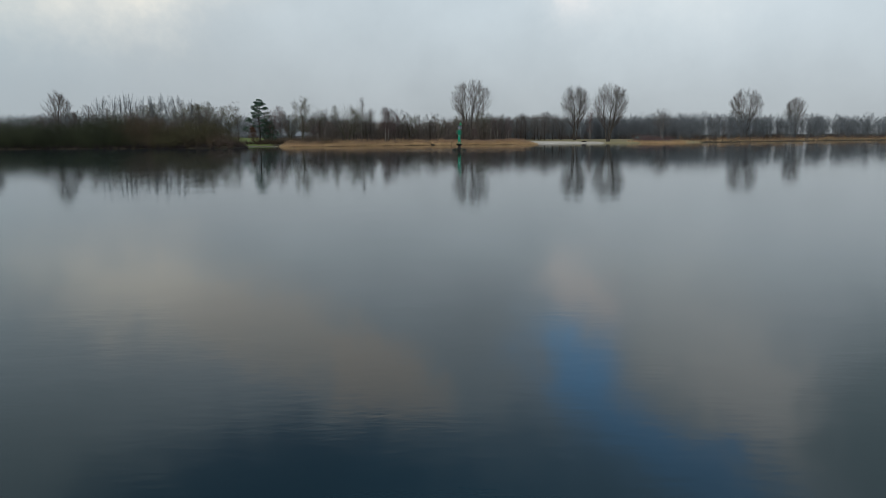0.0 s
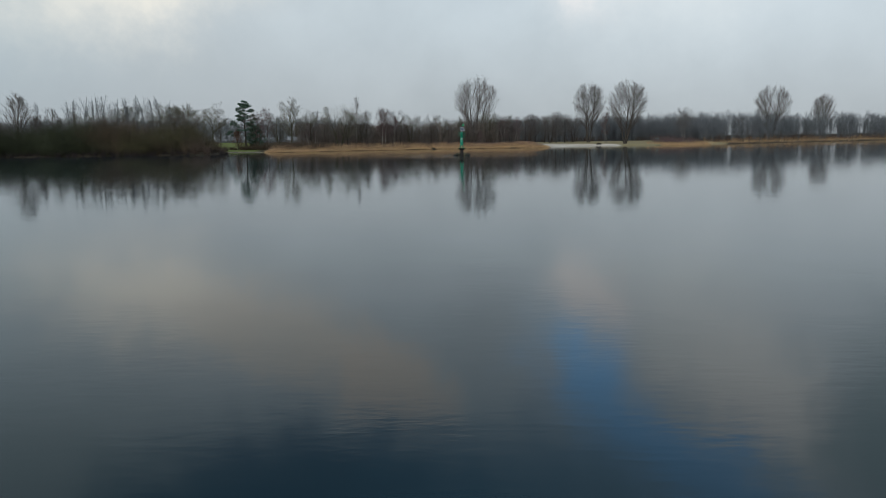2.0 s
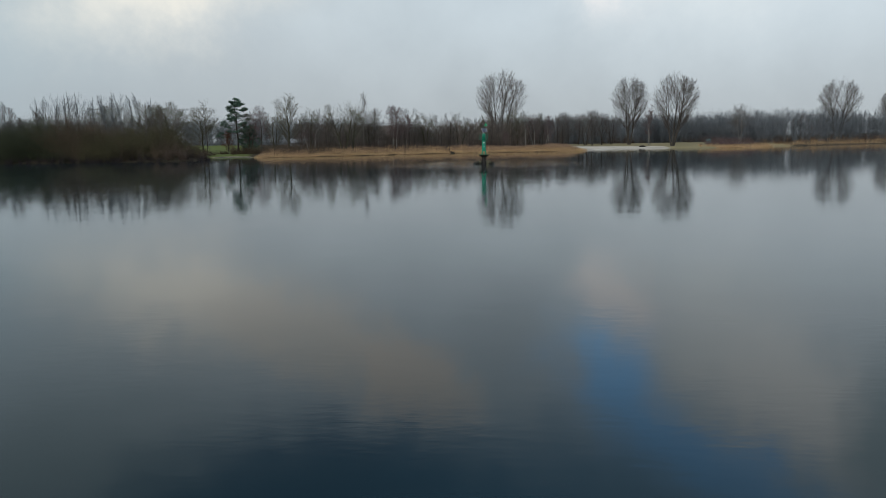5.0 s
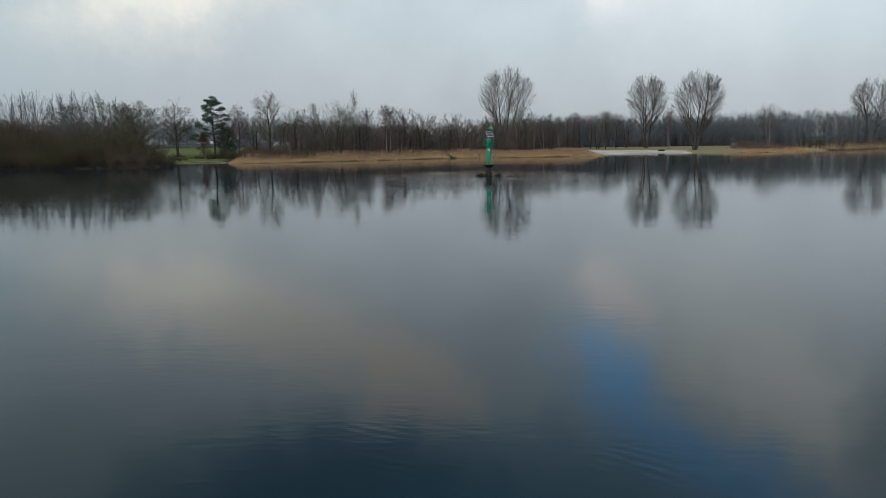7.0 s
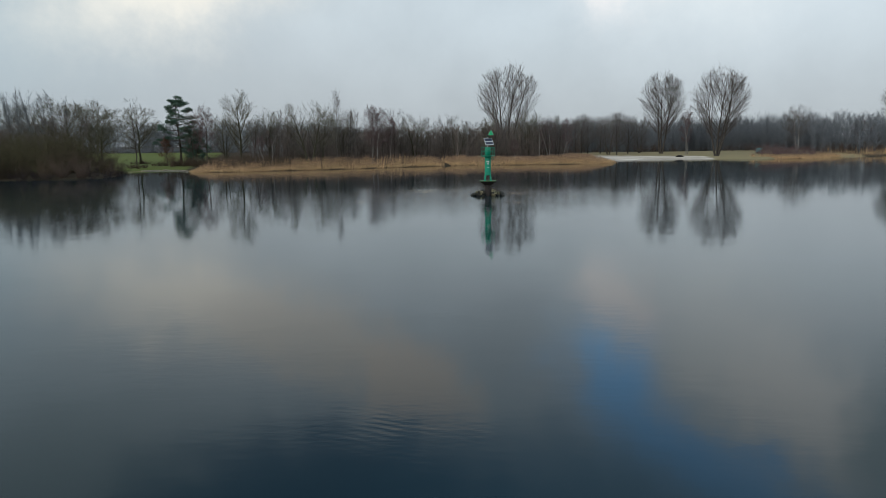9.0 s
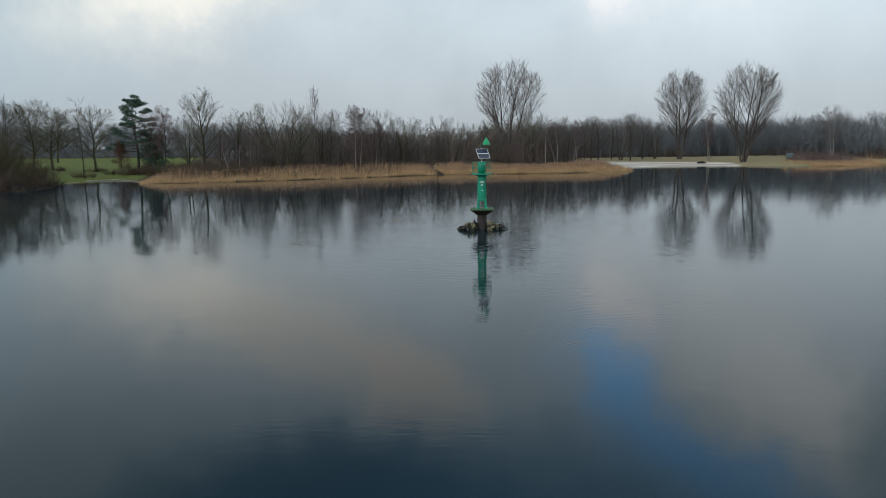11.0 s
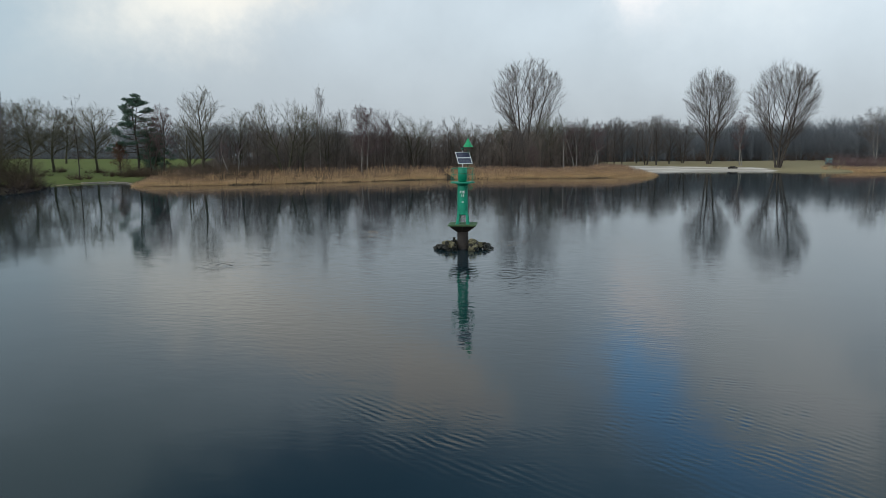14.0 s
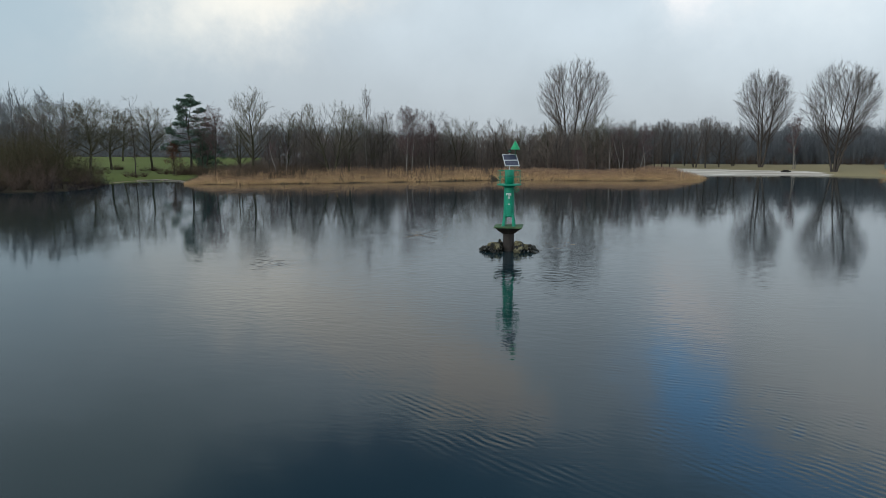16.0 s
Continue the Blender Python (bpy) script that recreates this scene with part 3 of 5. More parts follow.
def bare_tree(seed, tall, stem, outline, stems=1, lead=0.95, clear=0.2, limbs=30, subs=9, twigs=8, angles=(48, 36, 34), rise=(0.10, 0.07, 0.05),
              wiggle=(0.03, 0.06, 0.09), thin=0.011, lobes=0.15, twig=0.075, splay=0.35, sprigs=0, bow=0.04):
    """A leafless tree: trunks, limbs that reach for the rim of the crown, branches and twigs. outline: pairs of height (part of tall) and
    radius in metres. Returns segments of trunks, limbs, branches and twigs."""
    rng = np.random.default_rng(seed)
    hs, rs = np.array(outline, float).T
    hs = hs * tall

    def outside(q):
        a = np.arctan2(q[:, 1], q[:, 0])
        z = q[:, 2]
        rim = np.interp(z, hs, rs) * (1 + lobes * np.sin(3 * a + z * 5.0 / tall + seed) * np.cos(z * 9.0 / tall + seed * 1.7 + a))
        return (np.hypot(q[:, 0], q[:, 1]) > rim) | (z > tall * 1.06)

    def within(p, d, length, lift):
        """Shortens branches to the rim of the crown."""
        e = unit(d + np.array([0, 0, lift]))
        length = length.copy()
        for _ in range(22):
            out = outside(p + e * length[:, None])
            length[out] *= 0.88
        return length
    turn = rng.uniform(0, 6.28) + np.arange(stems) * 6.283 / stems
    side = np.stack([np.cos(turn), np.sin(turn), np.zeros(stems)], axis=1) * (stems > 1)
    if stems > 2:
        side[0] *= 0.15      # one trunk of a larger clump stands upright
    foot = side * 0.02 * tall
    d = unit(np.array([[0, 0, 1.0]]) + side * splay * rs.max() / (0.6 * tall) + rng.normal(0, 0.02, (stems, 3)))
    high = tall * lead * np.where(np.arange(stems) == 0, 1.0, rng.uniform(0.82, 0.97, stems))
    P, D, R, trunk = shoots(rng, foot, d, high, np.full(stems, stem), np.full(stems, thin * 2.2), 14, bow, 0.03)
    n = limbs // stems
    p, d, r, who, f = buds(rng, P, D, R, n, clear / lead, 0.94)
    az = np.arange(len(p)) * 2.39996 + rng.uniform(-0.5, 0.5, len(p)) + who * 1.1
    if stems > 1:        # each trunk of a clump branches away from the others
        az = turn[who] + np.where((who == 0) & (stems > 2), 1.0, 0.8) * ((az + np.pi) % (2 * np.pi) - np.pi)
    ang = np.radians(angles[0] * (1.12 - 0.5 * f) * rng.uniform(0.8, 1.2, len(p)))
    d = unit(d * np.cos(ang)[:, None] + np.stack([np.cos(az), np.sin(az), 0 * az], axis=1) * np.sin(ang)[:, None])
    ln = within(p, d, np.full(len(p), tall * 0.62), rise[0] * 1.6) * rng.uniform(0.86, 1.08, len(p))
    P, D, R, limb = shoots(rng, p, d, ln, np.clip(r * 0.55, thin * 2, ln * 0.022 + thin), np.full(len(p), thin * 1.2), 6, wiggle[0], rise[0])
    p, d, r, who, f = buds(rng, P, D, R, subs, 0.18, 0.97)
    d = tipped(rng, d, angles[1] * rng.uniform(0.6, 1.3, len(p)))
    ln = within(p, d, ln[who] * (0.62 - 0.30 * f) * rng.uniform(0.6, 1.2, len(p)), rise[1] * 1.5)
    P, D, R, sub = shoots(rng, p, d, ln, np.clip(r * 0.6, thin * 1.1, ln * 0.015 + thin), np.full(len(p), thin * 0.8), 3, wiggle[1], rise[1])
    p, d, r, who, f = buds(rng, P, D, R, twigs, 0.15, 1.0)
    d = unit(tipped(rng, d, angles[2] * rng.uniform(0.4, 1.3, len(p))) + np.array([0, 0, rise[2]]))
    ln2 = np.minimum(tall * twig, ln[who] * 0.8 + 0.25) * rng.uniform(0.5, 1.3, len(p))
    P, D, R, fine = shoots(rng, p, d, ln2, np.full(len(p), thin), np.zeros(len(p)), 1, 0.03, rise[2])
    rows = [trunk, limb, sub, fine]
    if sprigs:
        p, d, r, who, f = buds(rng, P, D, R, sprigs, 0.3, 1.0)
        d = tipped(rng, d, 34 * rng.uniform(0.5, 1.2, len(p)))
        rows.append(shoots(rng, p, d, ln2[who] * rng.uniform(0.4, 0.8, len(p)), np.full(len(p), thin * 0.8), np.zeros(len(p)), 1, 0.03, rise[2])[3])
    top = max(s[:, 5].max() for s in rows)
    return [np.concatenate([s[:, :6] * tall / top, s[:, 6:]], axis=1) for s in rows]


def tree(name, segs, at, bark, twig, fat=(7, 3)):
    """A thing with a trunk (with its limbs) and a crown of branches and twigs."""
    ob = empty(name, at)
    v0, f0 = tubes(segs[0], fat[0])
    fine = 1 if bark is BIRCH else 2      # the limbs of a birch are dark, like its twigs
    if fine == 2:
        v1, f1 = tubes(segs[1], fat[1])
        v0, f0 = np.concatenate([v0, v1]), np.concatenate([f0, f1 + len(v0)])
    array_mesh("trunk", v0, f0, bark, ob)
    v, f = tubes(np.concatenate(segs[fine:]), 3)
    array_mesh("crown", v, f, twig, ob)
    return ob


def stand(x, y, scale=1.0, turn=0.0, wide=1.0, sink=0.1):
    return pose(x, y, float(ground_height(x, y)) - sink, 0, 0, turn) @ Matrix.Diagonal((scale * wide, scale * wide, scale, 1))


def planted(name, kinds, spots, tall, label, bark, twig, group=""):
    """Trees at (x, y, height of the top over the lake), from a few grown forms in turn."""
    made = []
    for i, (x, y, top) in enumerate(spots):
        s = (top - float(ground_height(x, y))) / tall
        m = stand(x, y, s, (i * 137) % 360)
        k = i % len(kinds)
        if len(made) <= k:
            made.append(tree(name, kinds[k], m, bark, twig))
            ob = made[k]
        else:
            ob = copy_thing(made[k], m)
            ob.matrix_basis = m
        tagged(ob, label, "tree", group)


POPLAR = ((0.14, 1.2), (0.26, 3.4), (0.38, 6.2), (0.52, 8.8), (0.66, 9.9), (0.80, 9.2), (0.90, 7.4), (0.97, 5.0), (1.0, 3.2), (1.06, 0.5))
big = [bare_tree(s, 28, 0.285, [(h, r * w) for h, r in POPLAR], n, 0.90, c, 84, 11, 11, (48, 31, 32), (0.075, 0.05, 0.04), (0.03, 0.05, 0.07), 0.0125, 0.08, 0.062, 0.42)
       for s, n, w, c in ((11, 4, 0.95, 0.10), (12, 3, 0.82, 0.18), (13, 4, 1.0, 0.14))]
planted("tall_poplar", big, [(9.1, 336, 33.3), (63.4, 352, 31.2), (76.9, 335, 31), (165.7, 385, 31.2), (222.9, 440, 29.5)], 28,
        "tall bare poplar with a wide ascending crown", BARK, TWIG, "tall poplars along the shore")

ROUND = ((0.14, 1.2), (0.24, 4.6), (0.38, 6.8), (0.58, 7.4), (0.74, 6.8), (0.88, 5.2), (0.96, 3.4), (1.02, 1.6), (1.06, 0.4))
oak = [bare_tree(s, 16, 0.30, [(h, r * w) for h, r in ROUND], 1, 0.78, 0.22, 30, 9, 13, (66, 44, 46), (0.04, 0.03, 0.02), (0.09, 0.12, 0.14), 0.0135, 0.16, 0.075, bow=0.06)
       for s, w in ((21, 0.95), (22, 0.85), (23, 0.9))]
planted("oak_tree", oak, [(-112.6, 306, 20.6), (-102.1, 308, 19.8), (-106.9, 290, 20.2), (-112.1, 287, 20.7), (-134.1, 306, 20.9), (-135.6, 300, 19.6), (-141, 351, 21)], 16,
        "bare round-crowned oak standing on the meadow", BARK_GREEN, TWIG_LICHEN, "oaks on the meadow")

broad = [bare_tree(s, 16, 0.27, [(h, r * w) for h, r in ROUND], n, 0.84, c, 30, 8, 12, (54, 42, 42), (0.055, 0.04, 0.03), (0.06, 0.10, 0.12), 0.011, 0.2, 0.075)
         for s, n, w, c in ((31, 1, 0.64, 0.16), (32, 2, 1.0, 0.12), (33, 2, 0.72, 0.12))]
planted("alder_tree", broad, [(-64.4, 289, 21.9), (-45.5, 289, 18.9), (14.5, 311, 16.7), (-58.8, 296, 17.1), (-19.2, 309, 15.6), (-71.4, 297, 16.0), (-43.5, 296, 17.1), (-39.5, 303, 15.9), (-6.9, 313, 15.3), (2.3, 318, 14.6), (19.6, 320, 15.4), (12.7, 322, 15.9)], 16,
        "bare branching alder at the edge of the wood", BARK_GREEN, TWIG_LICHEN, "alders behind the reeds")
OVAL = ((0.08, 1.0), (0.22, 3.4), (0.40, 4.8), (0.62, 5.1), (0.80, 4.3), (0.92, 3.0), (1.0, 1.6), (1.06, 0.3))
beach = [bare_tree(s, 16, 0.24, [(h, r * w) for h, r in OVAL], n, 0.86, 0.12, 30, 8, 12, (54, 40, 42), (0.06, 0.04, 0.03), (0.04, 0.07, 0.09), 0.012, 0.15, 0.075)
         for s, n, w in ((34, 1, 0.95), (35, 1, 1.15), (36, 2, 1.0))]
planted("oak_tree", beach, [(35.5, 350, 16.4), (38.2, 353, 15.5), (45.4, 353, 16.9), (48.0, 351, 17.1), (52.9, 356, 15.7), (57.4, 358, 15.9), (33.3, 349, 14.7), (43.8, 360, 15.7)], 16,
        "dark bare oak with an upright oval crown behind the beach", BARK, TWIG, "oaks behind the beach")

TEAR = ((0.16, 1.0), (0.32, 2.6), (0.52, 3.4), (0.70, 3.3), (0.86, 2.7), (1.0, 1.4), (1.06, 0.3))
birch = [bare_tree(s, 16, 0.13, [(h, r * w) for h, r in TEAR], n, 0.90, 0.24, 26, 8, 10, (50, 42, 60), (0.07, -0.04, -0.35), (0.05, 0.08, 0.12), 0.0135, 0.3, 0.07, bow=0.075)
         for s, w, n in ((41, 1.0, 1), (42, 1.2, 1), (43, 0.9, 2))]
planted("birch_tree", birch, [(-29.7, 296, 18.1), (-28.7, 297, 17.2), (19.8, 308, 14.0), (25.8, 314, 14.1), (-25.8, 303, 14.5), (70.3, 345, 17.8), (9.7, 302, 7.9), (144.5, 378, 13.8), (148.0, 380, 14.5), (158.5, 386, 13.7), (153.3, 384, 11.9)], 16,
        "slender birch with white bark and drooping reddish twigs", BIRCH, TWIG_RED, "birches in the wood")
planted("birch_tree", [bare_tree(44, 16, 0.16, [(h, r * 1.75) for h, r in TEAR], 2, 0.95, 0.22, 34, 9, 9, (56, 46, 60), (0.05, -0.04, -0.25), (0.06, 0.09, 0.12), 0.0125, 0.3, 0.08)],
        [(106.4, 344, 17.8)], 16, "wide old birch with pale trunks on the low point", BIRCH, TWIG)

planted("birch_tree", [birch[0], birch[2]], [(-74.1, 290, 18.5), (-79.6, 295, 17.4)], 16, "grey-stemmed birch with fine reddish twigs beside the pine", BARK, TWIG_RED, "birches beside the pine")
crooked = [bare_tree(s, 9, 0.10, ((0.3, 0.6), (0.6, 1.4), (0.85, 1.3), (1.06, 0.3)), 1, 0.95, 0.4, 14, 5, 7, (50, 44, 50), (0.05, 0.0, -0.1), (0.08, 0.1, 0.12), 0.0115, 0.3, 0.08, bow=b) for s, b in ((46, 0.17), (47, 0.20))]
planted("birch_tree", crooked, [(-55.7, 283, 10.8), (-54.7, 284, 10.4), (-59.3, 286, 10.0), (23.9, 308, 10.2)], 9, "small crooked birch with a pale bent stem", BIRCH, TWIG_RED, "crooked birches behind the reeds")

SPINDLE = ((0.08, 0.4), (0.22, 1.4), (0.45, 2.1), (0.65, 2.1), (0.85, 1.4), (1.0, 0.4))
slim = [bare_tree(s, 20, 0.15, [(h, r * w) for h, r in SPINDLE], 1, 0.98, 0.14, 36, 6, 8, (30, 26, 26), (0.10, 0.08, 0.06), (0.03, 0.05, 0.07), 0.0105, 0.2, 0.06) for s, w in ((51, 1.0), (52, 1.2), (53, 0.85))]
# the poplar row wears the paler stem colour that has haze painted in
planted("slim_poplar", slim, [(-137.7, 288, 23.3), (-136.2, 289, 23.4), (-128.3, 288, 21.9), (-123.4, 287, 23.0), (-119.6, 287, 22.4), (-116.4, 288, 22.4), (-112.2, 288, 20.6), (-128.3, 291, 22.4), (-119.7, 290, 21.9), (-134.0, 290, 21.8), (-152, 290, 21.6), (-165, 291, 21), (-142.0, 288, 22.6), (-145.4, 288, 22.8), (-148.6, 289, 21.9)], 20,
        "tall narrow poplar with upright bare branches", HAZED_STEMS, HAZED_STEMS, "row of narrow poplars")
lone = bare_tree(57, 19, 0.13, ((0.10, 0.3), (0.3, 1.3), (0.6, 1.5), (0.86, 1.1), (0.93, 2.0), (1.0, 1.2)), 1, 0.97, 0.12, 24, 4, 7, (70, 50, 50), (0.03, 0.0, -0.02), (0.08, 0.12, 0.14), 0.012, 0.35, 0.05)
planted("spindly_tree", [lone], [(-90.3, 283.5, 19.7)], 19, "spindly tree with stubby boughs and a tufted top", BARK, BARK)

aspen = [bare_tree(54, 20, 0.11, ((0.30, 0.4), (0.50, 1.4), (0.72, 1.9), (0.9, 1.3), (1.0, 0.4)), 1, 0.98, 0.32, 26, 5, 7, (30, 28, 28), (0.09, 0.06, 0.05), (0.04, 0.06, 0.08), 0.0105, 0.2, 0.06)]
planted("aspen_tree", aspen, [(-40.6, 300, 21.9), (-55.9, 297, 16.6), (-36.4, 308, 17.2)], 20, "thin airy aspen overtopping the wood", BIRCH, TWIG, "aspens in the wood")

# lighter trees that fill the wood behind the reeds and the beach
EGG = ((0.12, 0.8), (0.30, 2.6), (0.55, 3.5), (0.76, 3.3), (0.90, 2.5), (1.0, 1.3), (1.06, 0.3))
ash = [bare_tree(s, 13, 0.12, [(h, r * w) for h, r in EGG], n, 0.80, 0.16, 20, 5, 7, (58, 44, 46), (0.045, 0.03, 0.02), (0.07, 0.11, 0.12), 0.0145, 0.25, 0.085)
       for s, w, n in ((61, 1.0, 1), (62, 1.35, 1), (63, 0.85, 2), (64, 1.15, 1), (65, 1.25, 2))]
fill = np.random.default_rng(66)
fx, fy = fill.uniform(-70, 30, 500), fill.uniform(276, 342, 500)
ok = (inland(fx, fy) > 15) & (inland(fx, fy) < 46) & (fx < 23 + 0.137 * (fy - 300)) & (fx > -72 + 0.25 * (fy - 280))
planted("ash_tree", ash, [(-37.2, 302, 17.1), (-25.0, 306, 17.1), (-10.5, 309, 15.3), (-15.9, 311, 14.3), (23.1, 316, 15.0), (-51.4, 294, 15.6), (-2.0, 315, 13.4)], 13,
        "tall slender ash at the front of the wood", BARK, TWIG, "ashes of the lakeside wood")
planted("ash_tree", ash, [(float(x), float(y), float(h)) for x, y, h in zip(fx[ok][:84], fy[ok][:84], fill.uniform(10.0, 14.2, 84))], 13,
        "slender bare ash in the lakeside wood", BARK, TWIG, "ashes of the lakeside wood")
# the ashes further off take the haze-tinted stem colour too
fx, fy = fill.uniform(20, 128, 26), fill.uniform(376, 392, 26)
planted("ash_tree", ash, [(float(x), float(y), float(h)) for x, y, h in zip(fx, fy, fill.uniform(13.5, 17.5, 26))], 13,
        "bare ash at the edge of the wood beyond the beach", HAZED_STEMS, HAZED_STEMS, "ashes beyond the beach")
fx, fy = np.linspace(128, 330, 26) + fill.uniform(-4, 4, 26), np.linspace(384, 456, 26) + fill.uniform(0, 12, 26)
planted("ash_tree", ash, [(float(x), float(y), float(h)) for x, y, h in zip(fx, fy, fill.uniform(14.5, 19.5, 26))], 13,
        "bare ash at the edge of the far wood", HAZED_STEMS, HAZED_STEMS, "ashes along the far shore")

# trees of the headland
vase = [bare_tree(s, 16, 0.22, [(h, r * w) for h, r in OVAL], n, 0.90, 0.10, 36, 8, 10, (40, 30, 30), (0.08, 0.06, 0.05), (0.04, 0.07, 0.09), 0.013, 0.2, 0.075) for s, n, w in ((91, 1, 0.9), (92, 2, 1.0), (93, 1, 0.65))]
planted("willow_tree", vase, [(-146.2, 250, 22.4), (-139.6, 256, 17.4), (-141.8, 252, 14.5), (-152.7, 250, 13.2), (-135.1, 262, 16.3), (-172, 252, 17)], 16,
        "bare dark tree rising from the headland thicket", BARK, TWIG, "trees of the headland")
planted("alder_tree", [broad[2], broad[0]], [(-93.3, 262, 16.4), (-98.4, 260, 14.8), (-103.0, 256, 13.9), (-122.1, 258, 14.2)], 16,
        "bare brown alder on the wooded headland", BARK_GREEN, TWIG, "alders of the headland")


def needle_pads(rng, centres, sizes, per):
    """Needles in flattened pads round centres."""
    n = len(centres) * per
    ball = rng.normal(0, 1, (n, 3))
    ball /= np.linalg.norm(ball, axis=1, keepdims=True)
    ball *= rng.uniform(0.2, 1, (n, 1)) ** 0.5
    base = np.repeat(centres, per, axis=0) + ball * np.repeat(sizes, per)[:, None] * [1, 1, 0.5]
    way = ball * [0.8, 0.8, 0.5] + rng.normal(0, 0.4, (n, 3)) + [0, 0, 0.5]
    way /= np.linalg.norm(way, axis=1, keepdims=True)
    ln = rng.uniform(0.22, 0.42, (n, 1))
    return tubes(np.concatenate([base, base + way * ln, np.full((n, 1), 0.036), np.zeros((n, 1))], axis=1), 3)


def pine(at):
    rng = np.random.default_rng(61)
    ob = empty("pine_tree", at)
    trunk, limbs, pads, sizes = [], [], [], []

    def shaft(z, fork):
        lean = max(0.0, z - 8.5) * 0.20 * fork
        return np.array([0.25 * math.sin(z * 0.4) + lean, 0.2 * math.sin(z * 0.31 + 1) + lean * 0.3, z])
    for fork, z0, z1, r in ((-0.12, 0, 16.6, 0.27), (0.62, 8.5, 14.8, 0.15)):
        zs = np.linspace(z0, z1, 13)
        for i in range(12):
            trunk.append((*shaft(zs[i], fork), *shaft(zs[i + 1], fork), r * (1 - 0.8 * i / 12), r * (1 - 0.8 * (i + 1) / 12)))
    # heights, lengths and bearings of the boughs: long and few below, short and close above
    for k in range(33):
        u = k / 32
        fork = -0.12 if k % 4 < 3 else 0.62
        z = 4.6 + 11.6 * u ** 0.9
        if fork > 0 and z < 8.6:
            fork = -0.12
        z = min(z, 16.4 if fork < 0 else 14.6)
        size = (6.3 - 5.1 * u ** 1.3) * (0.55 + 0.5 * ((k * 7) % 11) / 10)
        a = k * 2.2 + rng.uniform(-0.6, 0.6)
        p = shaft(z, fork)
        d = np.array([math.cos(a), math.sin(a), -0.04 + 0.45 * u + rng.uniform(-0.1, 0.12)])
        for j in range(4):
            e = p + d * size / 4
            limbs.append((*p, *e, 0.085 * (1 - j / 5), 0.085 * (1 - (j + 1) / 5)))
            p = e
            d = d + rng.normal(0, 0.16, 3) + [0, 0, 0.09]
            d /= np.linalg.norm(d)
            if j >= 2 or (j == 1 and k % 2):
                for side in (-1, 1):
                    w = np.array([-d[1], d[0], 0.2]) * side * rng.uniform(0.4, 1.0)
                    limbs.append((*p, *(p + w), 0.03, 0.018))
                    pads.append(p + w + [0, 0, 0.1])
                    sizes.append(rng.uniform(0.40, 0.70))
        pads.append(p + [0, 0, 0.15])
        sizes.append(rng.uniform(0.5, 0.85))
    v, f = tubes(trunk, 9)
    array_mesh("trunk", v, f, BARK, ob)
    v, f = tubes(limbs, 4)
    array_mesh("branches", v, f, BARK, ob)
    v, f = needle_pads(rng, np.array(pads), np.array(sizes), 75)
    array_mesh("needles", v, f, NEEDLE, ob)
    return ob


tagged(pine(stand(-85.6, 299, 1.14, 40, 1.08)), "dark green pine with an irregular forked crown", "tree")


def evergreen(at):
    """A low dense evergreen, its foliage in drooping sprays down to the ground."""
    rng = np.random.default_rng(67)
    ob = empty("evergreen_shrub", at)
    limbs, pads = [(0, 0, 0, 0.1, 0, 6.4, 0.13, 0.03)], []
    for k in range(64):
        z = 0.7 + 5.8 * (k / 63)
        size = 3.0 * (1 - (z / 7.6) ** 1.8) * rng.uniform(0.3, 1.25)
        a = k * 2.4
        q = np.array([math.cos(a) * size, math.sin(a) * size, z + 0.25 * size])
        limbs.append((0, 0, z, *q, 0.04, 0.012))
        pads += [np.array([0, 0, z]) * (1 - g) + q * g + rng.normal(0, 0.3, 3) for g in (0.7, 1.0)]
    v, f = tubes(np.array(limbs), 5)
    array_mesh("branches", v, f, BARK, ob)
    v, f = needle_pads(rng, np.array(pads), rng.uniform(0.3, 0.6, len(pads)), 70)
    array_mesh("foliage", v, f, NEEDLE, ob)
    return ob


tagged(evergreen(stand(-81.6, 300, 1.4, 20, 1.1)), "low dark evergreen beside the tall pine", "shrub")


def leafy_shrub(at):
    rng = np.random.default_rng(71)
    ob = empty("beech_shrub", at)
    segs = bare_tree(72, 5.5, 0.09, ((0.05, 1.2), (0.3, 1.5), (0.6, 1.2), (0.9, 0.5), (1.0, 0.2)), 1, 0.95, 0.08, 16, 5, 4, (58, 42, 40), thin=0.012)
    v, f = tubes(np.concatenate(segs), 4)
    array_mesh("branches", v, f, BARK, ob)
    ends = np.concatenate(segs[2:])[:, 3:6]
    ends = np.repeat(ends, 5, axis=0) + rng.normal(0, 0.2, (len(ends) * 5, 3))
    way = rng.normal(0, 1, ends.shape)
    way /= np.linalg.norm(way, axis=1, keepdims=True)
    v, f = tubes(np.concatenate([ends, ends + way * 0.09, np.full((len(ends), 1), 0.035), np.zeros((len(ends), 1))], axis=1), 3)
    array_mesh("leaves", v, f, RUSTLEAF, ob)
    return ob


tagged(leafy_shrub(stand(-87.3, 294.5, 1.5)), "young beech still holding withered red-brown leaves", "shrub")


